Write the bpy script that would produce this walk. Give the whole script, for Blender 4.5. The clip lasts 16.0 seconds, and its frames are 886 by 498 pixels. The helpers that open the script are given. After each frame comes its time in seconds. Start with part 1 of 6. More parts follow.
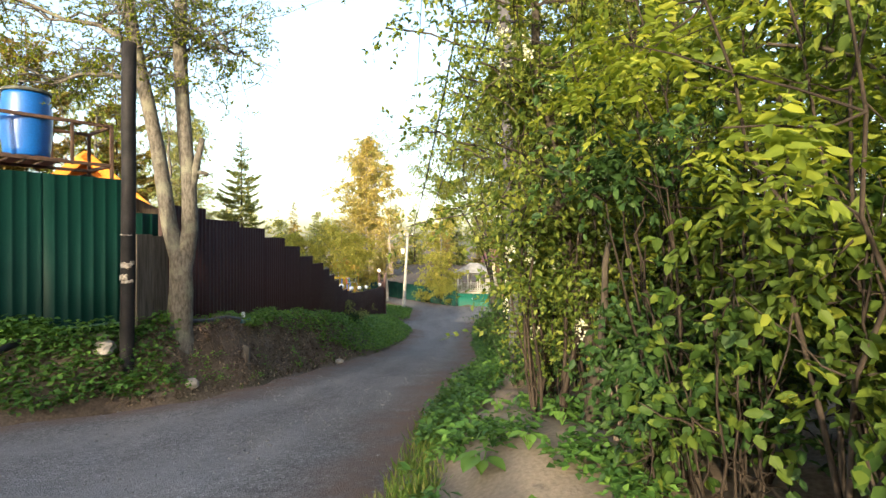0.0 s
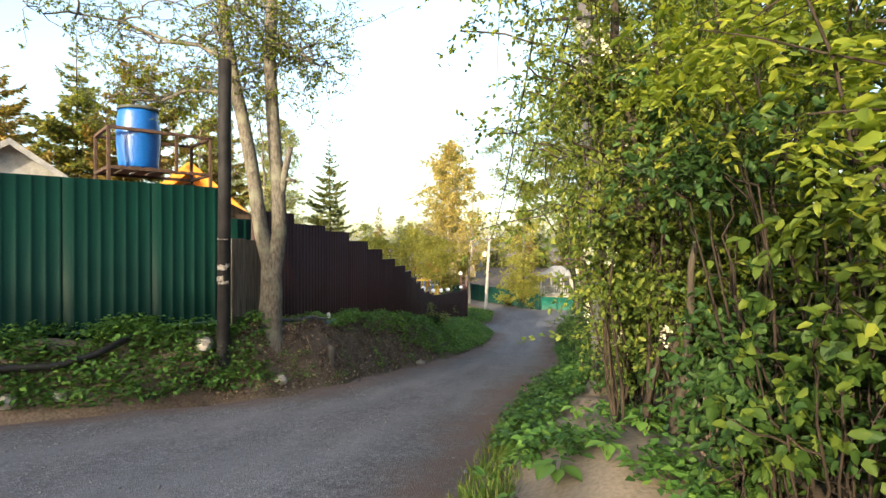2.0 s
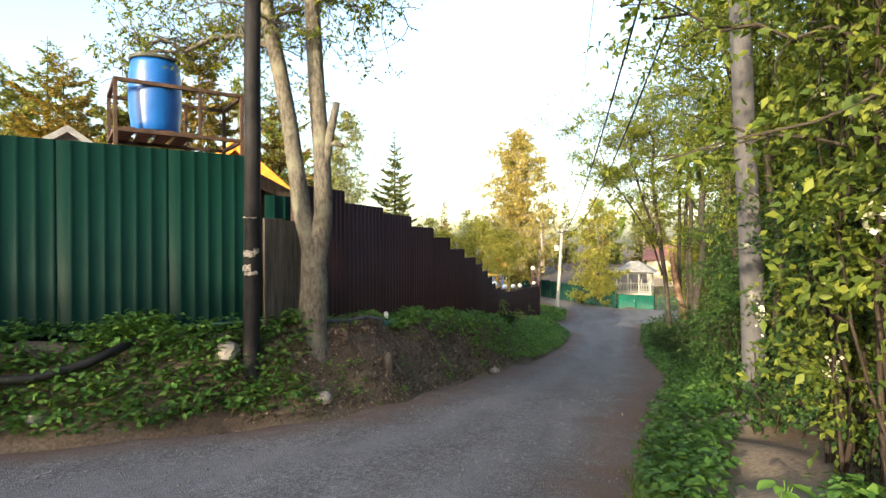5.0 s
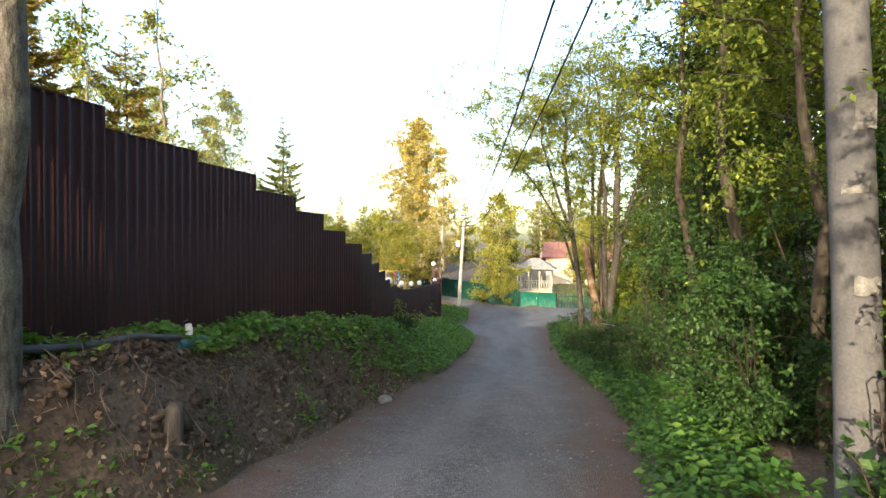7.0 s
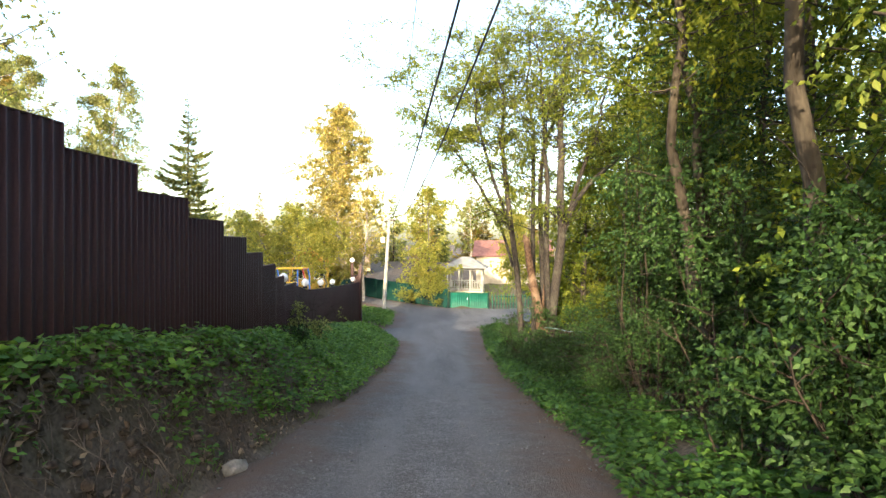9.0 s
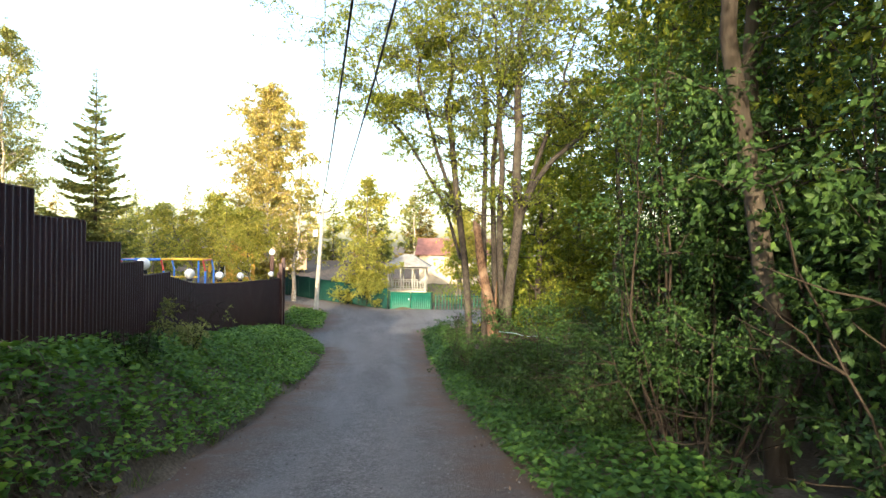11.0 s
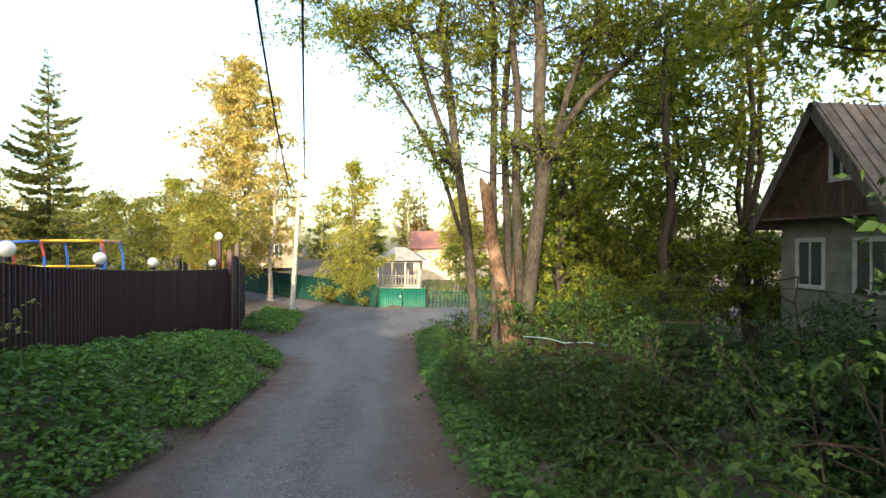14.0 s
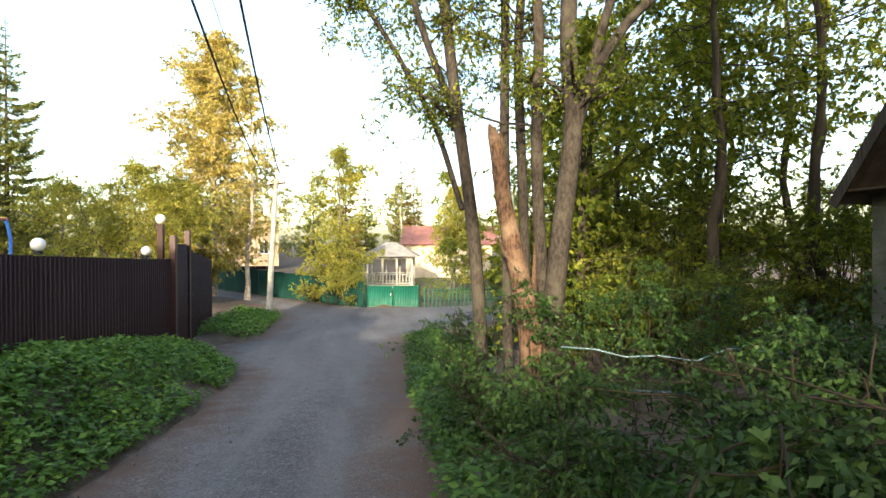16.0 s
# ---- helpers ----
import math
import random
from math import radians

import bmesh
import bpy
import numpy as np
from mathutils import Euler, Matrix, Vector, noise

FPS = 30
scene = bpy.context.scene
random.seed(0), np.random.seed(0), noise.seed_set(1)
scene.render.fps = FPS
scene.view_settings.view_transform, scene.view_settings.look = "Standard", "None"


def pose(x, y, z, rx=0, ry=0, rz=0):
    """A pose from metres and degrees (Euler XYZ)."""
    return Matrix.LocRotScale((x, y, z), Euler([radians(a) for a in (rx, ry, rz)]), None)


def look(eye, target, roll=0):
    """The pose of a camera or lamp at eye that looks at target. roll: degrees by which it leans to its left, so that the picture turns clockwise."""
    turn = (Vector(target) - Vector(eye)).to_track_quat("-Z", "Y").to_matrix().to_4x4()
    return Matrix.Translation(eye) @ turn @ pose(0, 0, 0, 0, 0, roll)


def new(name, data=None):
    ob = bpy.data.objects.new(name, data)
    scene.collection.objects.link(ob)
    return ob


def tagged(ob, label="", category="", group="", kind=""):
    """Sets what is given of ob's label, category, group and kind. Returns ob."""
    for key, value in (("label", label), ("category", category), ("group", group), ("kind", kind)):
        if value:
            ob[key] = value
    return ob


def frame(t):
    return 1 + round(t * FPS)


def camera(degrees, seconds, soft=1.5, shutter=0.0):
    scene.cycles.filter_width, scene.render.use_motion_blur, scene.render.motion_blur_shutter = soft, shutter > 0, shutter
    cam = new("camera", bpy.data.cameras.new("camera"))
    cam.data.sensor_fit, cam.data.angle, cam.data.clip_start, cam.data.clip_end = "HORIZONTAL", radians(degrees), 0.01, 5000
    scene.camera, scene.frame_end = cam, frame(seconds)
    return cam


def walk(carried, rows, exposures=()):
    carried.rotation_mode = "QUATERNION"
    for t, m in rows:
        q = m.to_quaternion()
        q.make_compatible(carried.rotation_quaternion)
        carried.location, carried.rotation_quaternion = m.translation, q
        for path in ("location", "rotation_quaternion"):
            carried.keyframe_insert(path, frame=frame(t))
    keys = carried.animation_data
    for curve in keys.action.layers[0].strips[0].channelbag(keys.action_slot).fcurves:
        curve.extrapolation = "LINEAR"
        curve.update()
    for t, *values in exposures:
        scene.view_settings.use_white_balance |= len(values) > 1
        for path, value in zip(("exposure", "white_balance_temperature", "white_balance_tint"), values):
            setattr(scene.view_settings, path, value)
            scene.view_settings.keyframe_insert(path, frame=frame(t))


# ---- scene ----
cam = camera(77.4, 16.0)
PATH = [
    (0, (0.251, -0.6, 1.671), (0.238, 1.4, 1.656), 0.0),
    (0.5, (0.337, -0.587, 1.691), (0.24, 1.411, 1.685), 0.1),
    (1, (0.338, -0.569, 1.684), (0.185, 1.425, 1.678), 0.0),
    (1.5, (0.33, -0.56, 1.669), (0.089, 1.426, 1.665), -0.1),
    (2, (0.313, -0.567, 1.668), (0.003, 1.409, 1.664), -0.2),
    (2.5, (0.298, -0.553, 1.655), (-0.066, 1.414, 1.652), -0.2),
    (3, (0.232, -0.46, 1.634), (-0.188, 1.495, 1.63), -0.2),
    (3.5, (-0.029, -0.167, 1.576), (-0.514, 1.774, 1.56), -0.2),
    (3.7, (-0.047, -0.064, 1.553), (-0.605, 1.856, 1.537), -0.4),
    (5.8, (-0.487, 2.629, 1.434), (-0.962, 4.572, 1.408), 0.5),
    (6, (-0.538, 2.965, 1.379), (-0.945, 4.923, 1.35), 0.6),
    (6.5, (-0.66, 3.764, 1.3), (-0.962, 5.74, 1.273), 0.4),
    (7, (-0.717, 4.541, 1.187), (-0.899, 6.533, 1.167), 0.1),
    (7.5, (-0.766, 5.315, 1.123), (-0.891, 7.311, 1.102), 0.2),
    (8, (-0.729, 6.134, 1.042), (-0.812, 8.132, 1.022), 0.3),
    (8.5, (-0.681, 6.828, 0.972), (-0.691, 8.828, 0.955), 0.3),
    (9, (-0.633, 7.541, 0.886), (-0.561, 9.539, 0.871), 0.2),
    (9.2, (-0.621, 7.791, 0.829), (-0.53, 9.789, 0.81), 0.2),
    (11.3, (-0.18, 10.717, 0.452), (0.134, 12.692, 0.447), 0.5),
    (11.5, (-0.114, 10.956, 0.395), (0.223, 12.927, 0.39), 0.2),
    (12, (-0.01, 11.663, 0.327), (0.336, 13.633, 0.318), 0.1),
    (12.5, (0.102, 12.365, 0.27), (0.44, 14.337, 0.261), 0.0),
    (13, (0.168, 13.051, 0.173), (0.486, 15.026, 0.161), -0.0),
    (13.5, (0.257, 13.699, 0.091), (0.56, 15.676, 0.08), 0.0),
    (14, (0.314, 14.389, 0.002), (0.601, 16.369, -0.009), -0.0),
    (14.5, (0.395, 15.097, -0.11), (0.673, 17.077, -0.119), -0.0),
    (15, (0.439, 15.76, -0.195), (0.707, 17.741, -0.206), 0.0),
    (15.5, (0.558, 16.464, -0.272), (0.819, 18.447, -0.283), -0.2),
    (16, (0.692, 17.088, -0.339), (1.0, 19.064, -0.35), -0.2),
]
walk(cam, [(t, look(eye, target, roll)) for t, eye, target, roll in PATH], exposures=[(0.0, 2.2, 6650, 9), (3.5, 2.2, 6650, 9), (7.0, 2.4, 6650, 9), (9.0, 2.56, 6650, 9), (12.0, 2.48, 6650, 9), (16.0, 2.34, 6650, 9)])

# ---- world, sun, exposure ----
SUN_FROM = Vector((-0.30, -0.95, 0.0)).normalized()
SUN_ELEV = radians(13.0)
world = bpy.data.worlds.new("sky_world")
scene.world = world
world.use_nodes = True
wn = world.node_tree.nodes
sky = wn.new("ShaderNodeTexSky")
sky.sky_type = "NISHITA"
sky.sun_disc = False
sky.sun_elevation = SUN_ELEV
sky.sun_rotation = math.atan2(SUN_FROM.x, SUN_FROM.y)
sky.dust_density = 3.0
sky.air_density = 1.0
sky.ozone_density = 1.0
wn["Background"].inputs["Strength"].default_value = 0.15
world.node_tree.links.new(sky.outputs["Color"], wn["Background"].inputs["Color"])
sun_data = bpy.data.lights.new("sun", "SUN")
sun_data.energy = 2.1
sun_data.angle = radians(0.6)
sun_data.color = (1.0, 0.84, 0.60)
sun = new("sun", sun_data)
to_sun = Vector((SUN_FROM.x * math.cos(SUN_ELEV), SUN_FROM.y * math.cos(SUN_ELEV), math.sin(SUN_ELEV)))
sun.matrix_world = look((0, 0, 30), Vector((0, 0, 30)) - to_sun)

rng = np.random.default_rng(7)


# ---- materials ----
def node_material(name, rough=0.8, spec=0.3, metal=0.0):
    m = bpy.data.materials.new(name)
    m.use_nodes = True
    b = m.node_tree.nodes["Principled BSDF"]
    b.inputs["Roughness"].default_value = rough
    b.inputs["Specular IOR Level"].default_value = spec
    b.inputs["Metallic"].default_value = metal
    return m, m.node_tree.nodes, m.node_tree.links, b


def ramp(nodes, stops):
    r = nodes.new("ShaderNodeValToRGB")
    while len(r.color_ramp.elements) < len(stops):
        r.color_ramp.elements.new(0.5)
    for e, (p, c) in zip(r.color_ramp.elements, stops):
        e.position, e.color = p, (*c, 1)
    return r


def noise_tex(nodes, links, scale, detail=4, stretch=None, coords="Object"):
    n = nodes.new("ShaderNodeTexNoise")
    n.inputs["Scale"].default_value = scale
    n.inputs["Detail"].default_value = detail
    t = nodes.new("ShaderNodeTexCoord")
    if stretch:
        mp = nodes.new("ShaderNodeMapping")
        mp.inputs["Scale"].default_value = stretch
        links.new(t.outputs[coords], mp.inputs["Vector"])
        links.new(mp.outputs["Vector"], n.inputs["Vector"])
    else:
        links.new(t.outputs[coords], n.inputs["Vector"])
    return n


def mixed(nodes, links, a, b, fac, mode="MIX"):
    x = nodes.new("ShaderNodeMix")
    x.data_type, x.blend_type = "RGBA", mode
    for sock, v in ((x.inputs[6], a), (x.inputs[7], b), (x.inputs[0], fac)):
        if isinstance(v, (int, float)):
            sock.default_value = v
        elif isinstance(v, tuple):
            sock.default_value = (*v, 1)
        else:
            links.new(v, sock)
    return x.outputs[2]


def bump(nodes, links, b, height, strength, dist=0.02):
    n = nodes.new("ShaderNodeBump")
    n.inputs["Strength"].default_value = strength
    n.inputs["Distance"].default_value = dist
    links.new(height, n.inputs["Height"])
    links.new(n.outputs["Normal"], b.inputs["Normal"])


def plain(name, c1, c2, scale=6.0, rough=0.7, spec=0.3, metal=0.0, rel=0.2, fine=60.0, stretch=None, vary=0.12):
    """A surface with large stains, fine grain, relief and a change from piece to piece."""
    m, n, l, b = node_material(name, rough, spec, metal)
    big = noise_tex(n, l, scale, 5, stretch)
    small = noise_tex(n, l, fine, 3, stretch)
    r = ramp(n, [(0.3, c1), (0.7, c2)])
    l.new(big.outputs["Fac"], r.inputs["Fac"])
    r2 = ramp(n, [(0.25, (0.7, 0.7, 0.7)), (0.75, (1.15, 1.15, 1.15))])
    l.new(small.outputs["Fac"], r2.inputs["Fac"])
    col = mixed(n, l, r.outputs["Color"], r2.outputs["Color"], 0.8, "MULTIPLY")
    oi = n.new("ShaderNodeObjectInfo")
    r3 = ramp(n, [(0.0, (1 - vary,) * 3), (1.0, (1 + vary,) * 3)])
    l.new(oi.outputs["Random"], r3.inputs["Fac"])
    l.new(mixed(n, l, col, r3.outputs["Color"], 1.0, "MULTIPLY"), b.inputs["Base Color"])
    bump(n, l, b, small.outputs["Fac"], rel, 0.01)
    return m


def leaf_material(name, stops, glow=0.35, rough=0.58):
    """Leaves: each its own tint, part of the light passing through."""
    m, n, l, b = node_material(name, rough, 0.22)
    g = n.new("ShaderNodeNewGeometry")
    r = ramp(n, stops)
    l.new(g.outputs["Random Per Island"], r.inputs["Fac"])
    nz = noise_tex(n, l, 0.9, 2)
    r2 = ramp(n, [(0.3, (0.72, 0.78, 0.7)), (0.7, (1.2, 1.12, 1.05))])
    l.new(nz.outputs["Fac"], r2.inputs["Fac"])
    col = mixed(n, l, r.outputs["Color"], r2.outputs["Color"], 1.0, "MULTIPLY")
    l.new(col, b.inputs["Base Color"])
    tr = n.new("ShaderNodeBsdfTranslucent")
    l.new(mixed(n, l, col, (1.5, 1.35, 0.5), 1.0, "MULTIPLY"), tr.inputs["Color"])
    mx = n.new("ShaderNodeMixShader")
    mx.inputs[0].default_value = glow
    l.new(b.outputs[0], mx.inputs[1])
    l.new(tr.outputs[0], mx.inputs[2])
    l.new(mx.outputs[0], n["Material Output"].inputs["Surface"])
    return m


def road_material():
    m, n, l, b = node_material("road_gravel", 0.9, 0.2)
    big = noise_tex(n, l, 0.5, 4, (1.0, 0.25, 1.0))
    mid = noise_tex(n, l, 5.0, 8)
    vor = n.new("ShaderNodeTexVoronoi")
    vor.inputs["Scale"].default_value = 75
    l.new(n["Texture Coordinate"].outputs["Object"], vor.inputs["Vector"])
    r = ramp(n, [(0.3, (0.115, 0.11, 0.112)), (0.55, (0.165, 0.158, 0.16)), (0.75, (0.225, 0.21, 0.205))])
    l.new(big.outputs["Fac"], r.inputs["Fac"])
    r2 = ramp(n, [(0.3, (0.84, 0.84, 0.84)), (0.7, (1.12, 1.12, 1.12))])
    l.new(mid.outputs["Fac"], r2.inputs["Fac"])
    bw = ramp(n, [(0.0, (0.35, 0.34, 0.33)), (0.6, (1.0, 1.0, 1.0)), (1.0, (1.9, 1.9, 1.95))])
    l.new(vor.outputs["Color"], bw.inputs["Fac"])
    col = mixed(n, l, r.outputs["Color"], r2.outputs["Color"], 1.0, "MULTIPLY")
    grit = n.new("ShaderNodeTexVoronoi")
    grit.inputs["Scale"].default_value = 32
    l.new(n["Texture Coordinate"].outputs["Object"], grit.inputs["Vector"])
    bg = ramp(n, [(0.0, (0.62, 0.6, 0.58)), (0.55, (1.0, 0.99, 0.97)), (1.0, (1.6, 1.58, 1.56))])
    l.new(grit.outputs["Color"], bg.inputs["Fac"])
    col = mixed(n, l, col, bg.outputs["Color"], 0.55, "MULTIPLY")
    col = mixed(n, l, col, bw.outputs["Color"], 0.85, "MULTIPLY")
    at = n.new("ShaderNodeAttribute")
    at.attribute_name = "edge"
    dirt = noise_tex(n, l, 3.0, 5)
    mul = n.new("ShaderNodeMath")
    mul.operation = "MULTIPLY"
    mul.use_clamp = True
    l.new(at.outputs["Fac"], mul.inputs[0])
    r4 = ramp(n, [(0.3, (0.5,) * 3), (0.7, (1.5,) * 3)])
    l.new(dirt.outputs["Fac"], r4.inputs["Fac"])
    l.new(r4.outputs["Color"], mul.inputs[1])
    tk = n.new("ShaderNodeAttribute")
    tk.attribute_name = "track"
    streak = noise_tex(n, l, 2.2, 6, (1.0, 0.12, 1.0))
    tm = n.new("ShaderNodeMath")
    tm.operation = "MULTIPLY"
    l.new(tk.outputs["Fac"], tm.inputs[0])
    l.new(streak.outputs["Fac"], tm.inputs[1])
    col = mixed(n, l, col, (0.19, 0.183, 0.183), tm.outputs[0])
    rs = ramp(n, [(0.35, (0.72, 0.71, 0.7)), (0.62, (1.1, 1.1, 1.12))])
    l.new(streak.outputs["Fac"], rs.inputs["Fac"])
    col = mixed(n, l, col, rs.outputs["Color"], 0.4, "MULTIPLY")
    col = mixed(n, l, col, (0.135, 0.09, 0.07), mul.outputs[0])
    l.new(col, b.inputs["Base Color"])
    bump(n, l, b, vor.outputs["Distance"], 0.8, 0.012)
    return m


def ground_material():
    m, n, l, b = node_material("soil", 0.95, 0.15)
    big = noise_tex(n, l, 1.3, 6)
    fine = noise_tex(n, l, 30.0, 5)
    r = ramp(n, [(0.3, (0.075, 0.056, 0.043)), (0.5, (0.15, 0.113, 0.086)), (0.7, (0.10, 0.085, 0.055))])
    l.new(big.outputs["Fac"], r.inputs["Fac"])
    r2 = ramp(n, [(0.25, (0.5,) * 3), (0.75, (1.4,) * 3)])
    l.new(fine.outputs["Fac"], r2.inputs["Fac"])
    col = mixed(n, l, r.outputs["Color"], r2.outputs["Color"], 1.0, "MULTIPLY")
    at = n.new("ShaderNodeAttribute")
    at.attribute_name = "sand"
    col = mixed(n, l, col, mixed(n, l, (0.23, 0.185, 0.135), r2.outputs["Color"], 0.5, "MULTIPLY"), at.outputs["Fac"])
    l.new(col, b.inputs["Base Color"])
    bump(n, l, b, fine.outputs["Fac"], 0.45, 0.015)
    return m


M_ROAD = road_material()
M_SOIL = ground_material()
M_GREEN = plain("green_painted_sheet", (0.001, 0.0165, 0.0125), (0.002, 0.0235, 0.0175), 1.2, 0.55, 0.12, 0, 0.03, 40, vary=0.06)
M_GREEN_STRIP = plain("faded_green_strip", (0.05, 0.12, 0.09), (0.08, 0.16, 0.12), 3, 0.6, 0.3, 0, 0.1)
M_BROWN = plain("brown_painted_sheet", (0.032, 0.0135, 0.0128), (0.046, 0.021, 0.02), 1.0, 0.55, 0.18, 0, 0.03, 40, vary=0.1)
M_GATE_RED = plain("dark_red_sheet", (0.035, 0.011, 0.012), (0.05, 0.018, 0.018), 1.0, 0.5, 0.35, 0, 0.03, 40)
def bark_material(name, dark, light, lichen):
    """Furrowed bark with paler lichen patches."""
    m, n, l, b = node_material(name, 0.92, 0.12)
    fur = noise_tex(n, l, 30, 7, (1, 1, 0.4))
    patch = noise_tex(n, l, 3.5, 5)
    grain = noise_tex(n, l, 90, 3)
    r = ramp(n, [(0.34, dark), (0.62, light)])
    l.new(fur.outputs["Fac"], r.inputs["Fac"])
    rp = ramp(n, [(0.5, (0, 0, 0)), (0.66, (0.75, 0.75, 0.75))])
    l.new(patch.outputs["Fac"], rp.inputs["Fac"])
    col = mixed(n, l, r.outputs["Color"], lichen, rp.outputs["Color"])
    rg = ramp(n, [(0.3, (0.7,) * 3), (0.7, (1.25,) * 3)])
    l.new(grain.outputs["Fac"], rg.inputs["Fac"])
    l.new(mixed(n, l, col, rg.outputs["Color"], 1.0, "MULTIPLY"), b.inputs["Base Color"])
    bump(n, l, b, fur.outputs["Fac"], 0.7, 0.02)
    return m


M_BARK = bark_material("grey_bark", (0.07, 0.062, 0.052), (0.15, 0.135, 0.112), (0.19, 0.185, 0.14))
M_BARK_PALE = plain("pale_twig_bark", (0.06, 0.052, 0.042), (0.19, 0.17, 0.135), 9, 0.9, 0.15, 0, 1.0, 60, (1, 1, 0.35))
M_BARK_DARK = plain("dark_bark", (0.035, 0.028, 0.022), (0.085, 0.07, 0.052), 6, 0.9, 0.15, 0, 0.9, 40, (1, 1, 0.3))
M_BARK_ORANGE = bark_material("peeled_wood", (0.04, 0.025, 0.018), (0.15, 0.09, 0.058), (0.23, 0.16, 0.11))
M_BIRCH = plain("birch_bark", (0.18, 0.14, 0.1), (0.5, 0.45, 0.38), 7, 0.8, 0.2, 0, 0.5, 30)
M_CONCRETE = plain("weathered_concrete", (0.078, 0.076, 0.08), (0.115, 0.111, 0.113), 5, 0.85, 0.2, 0, 0.3, 60)
M_WHITE_POLE = plain("whitish_pole", (0.22, 0.21, 0.185), (0.36, 0.345, 0.305), 5, 0.8, 0.2, 0, 0.3, 40)
M_TAR = plain("tarred_black_pipe", (0.008, 0.008, 0.009), (0.022, 0.02, 0.021), 5, 0.65, 0.15, 0, 0.4, 50)
M_PAPER = plain("torn_paper", (0.13, 0.11, 0.09), (0.5, 0.46, 0.4), 26, 0.9, 0.1, 0, 0.4, 90)
M_SCRAP = plain("faded_paper", (0.12, 0.115, 0.11), (0.22, 0.21, 0.195), 26, 0.9, 0.1, 0, 0.4, 90)
M_BLUE = plain("blue_plastic", (0.003, 0.085, 0.33), (0.006, 0.11, 0.42), 3, 0.35, 0.5, 0, 0.05, 50)
M_RUST = plain("rusty_angle_iron", (0.05, 0.032, 0.025), (0.11, 0.065, 0.045), 9, 0.8, 0.3, 0.2, 0.4, 60)
M_ORANGE = plain("orange_boards", (0.62, 0.21, 0.02), (0.75, 0.30, 0.04), 4, 0.6, 0.3, 0, 0.2, 40)
M_ROOF_RED = plain("red_roof_sheet", (0.16, 0.07, 0.055), (0.25, 0.12, 0.095), 3, 0.6, 0.3, 0, 0.2, 30)
M_GREY_ROOF = plain("grey_slate_roof", (0.2, 0.2, 0.2), (0.34, 0.34, 0.33), 3, 0.8, 0.2, 0, 0.2, 30)
M_OLDWOOD = plain("grey_weathered_board", (0.05, 0.044, 0.037), (0.125, 0.11, 0.095), 4, 0.9, 0.15, 0, 0.6, 35, (8, 8, 0.6))
M_DARKWOOD = plain("brown_stained_boards", (0.046, 0.032, 0.022), (0.10, 0.07, 0.048), 4, 0.8, 0.2, 0, 0.4, 35, (6, 6, 0.6))
M_SIDING = plain("greenish_grey_siding", (0.11, 0.115, 0.09), (0.18, 0.185, 0.15), 3, 0.75, 0.2, 0, 0.25, 40)
M_WHITE = plain("white_paint", (0.68, 0.68, 0.66), (0.82, 0.82, 0.8), 4, 0.55, 0.35, 0, 0.08, 40)
# dull white for window frames; on the gazebo it holds painted-in shade
M_DULLWHITE = plain("dull_and_shaded_white", (0.3, 0.3, 0.28), (0.45, 0.45, 0.42), 5, 0.7, 0.25, 0, 0.2, 40)
M_CREAM = plain("cream_plaster", (0.42, 0.37, 0.28), (0.54, 0.48, 0.38), 3, 0.85, 0.2, 0, 0.2, 40)
M_YELLOW = plain("yellow_house_paint", (0.62, 0.34, 0.07), (0.78, 0.48, 0.12), 3, 0.75, 0.2, 0, 0.2, 40)
M_BEIGE = plain("beige_brick_wall", (0.34, 0.25, 0.17), (0.48, 0.37, 0.26), 6, 0.85, 0.2, 0, 0.2, 40)
M_STONE = plain("fieldstone", (0.18, 0.16, 0.14), (0.36, 0.33, 0.30), 9, 0.85, 0.2, 0, 0.5, 40)
M_CABLE = plain("black_cable", (0.006, 0.006, 0.007), (0.012, 0.012, 0.012), 5, 0.6, 0.3, 0, 0.1)
M_HOSE = plain("grey_plastic_pipe", (0.03, 0.032, 0.038), (0.06, 0.062, 0.07), 6, 0.55, 0.4, 0, 0.1)
M_TEAL = plain("teal_coupling", (0.02, 0.13, 0.16), (0.04, 0.2, 0.23), 8, 0.45, 0.4, 0, 0.1)
M_PALEBLUE = plain("pale_blue_hose", (0.08, 0.15, 0.19), (0.15, 0.23, 0.26), 8, 0.5, 0.4, 0, 0.1)
M_PLAYRED = plain("red_tube_paint", (0.45, 0.03, 0.02), (0.55, 0.05, 0.03), 6, 0.4, 0.5, 0, 0.05)
M_PLAYBLUE = plain("blue_tube_paint", (0.02, 0.12, 0.5), (0.03, 0.18, 0.6), 6, 0.4, 0.5, 0, 0.05)
M_PLAYYEL = plain("yellow_tube_paint", (0.7, 0.45, 0.03), (0.8, 0.55, 0.05), 6, 0.4, 0.5, 0, 0.05)
M_BRUSH = plain("dry_brush", (0.075, 0.055, 0.044), (0.26, 0.2, 0.155), 6, 0.95, 0.1, 0, 0.3, 50)
M_TWIG = plain("twig_bark", (0.022, 0.017, 0.013), (0.055, 0.042, 0.032), 6, 0.9, 0.1, 0, 0.3, 50)
M_PEBBLE = plain("pebbles", (0.12, 0.115, 0.115), (0.27, 0.26, 0.255), 40, 0.85, 0.2, 0, 0.2, 90)

M_GLASS, _n, _l, _b = node_material("window_glass", 0.06, 0.8)
_b.inputs["Base Color"].default_value = (0.035, 0.045, 0.05, 1)
M_GLOBE, _n, _l, _b = node_material("opal_globe", 0.25, 0.5)
_b.inputs["Base Color"].default_value = (0.86, 0.86, 0.87, 1)

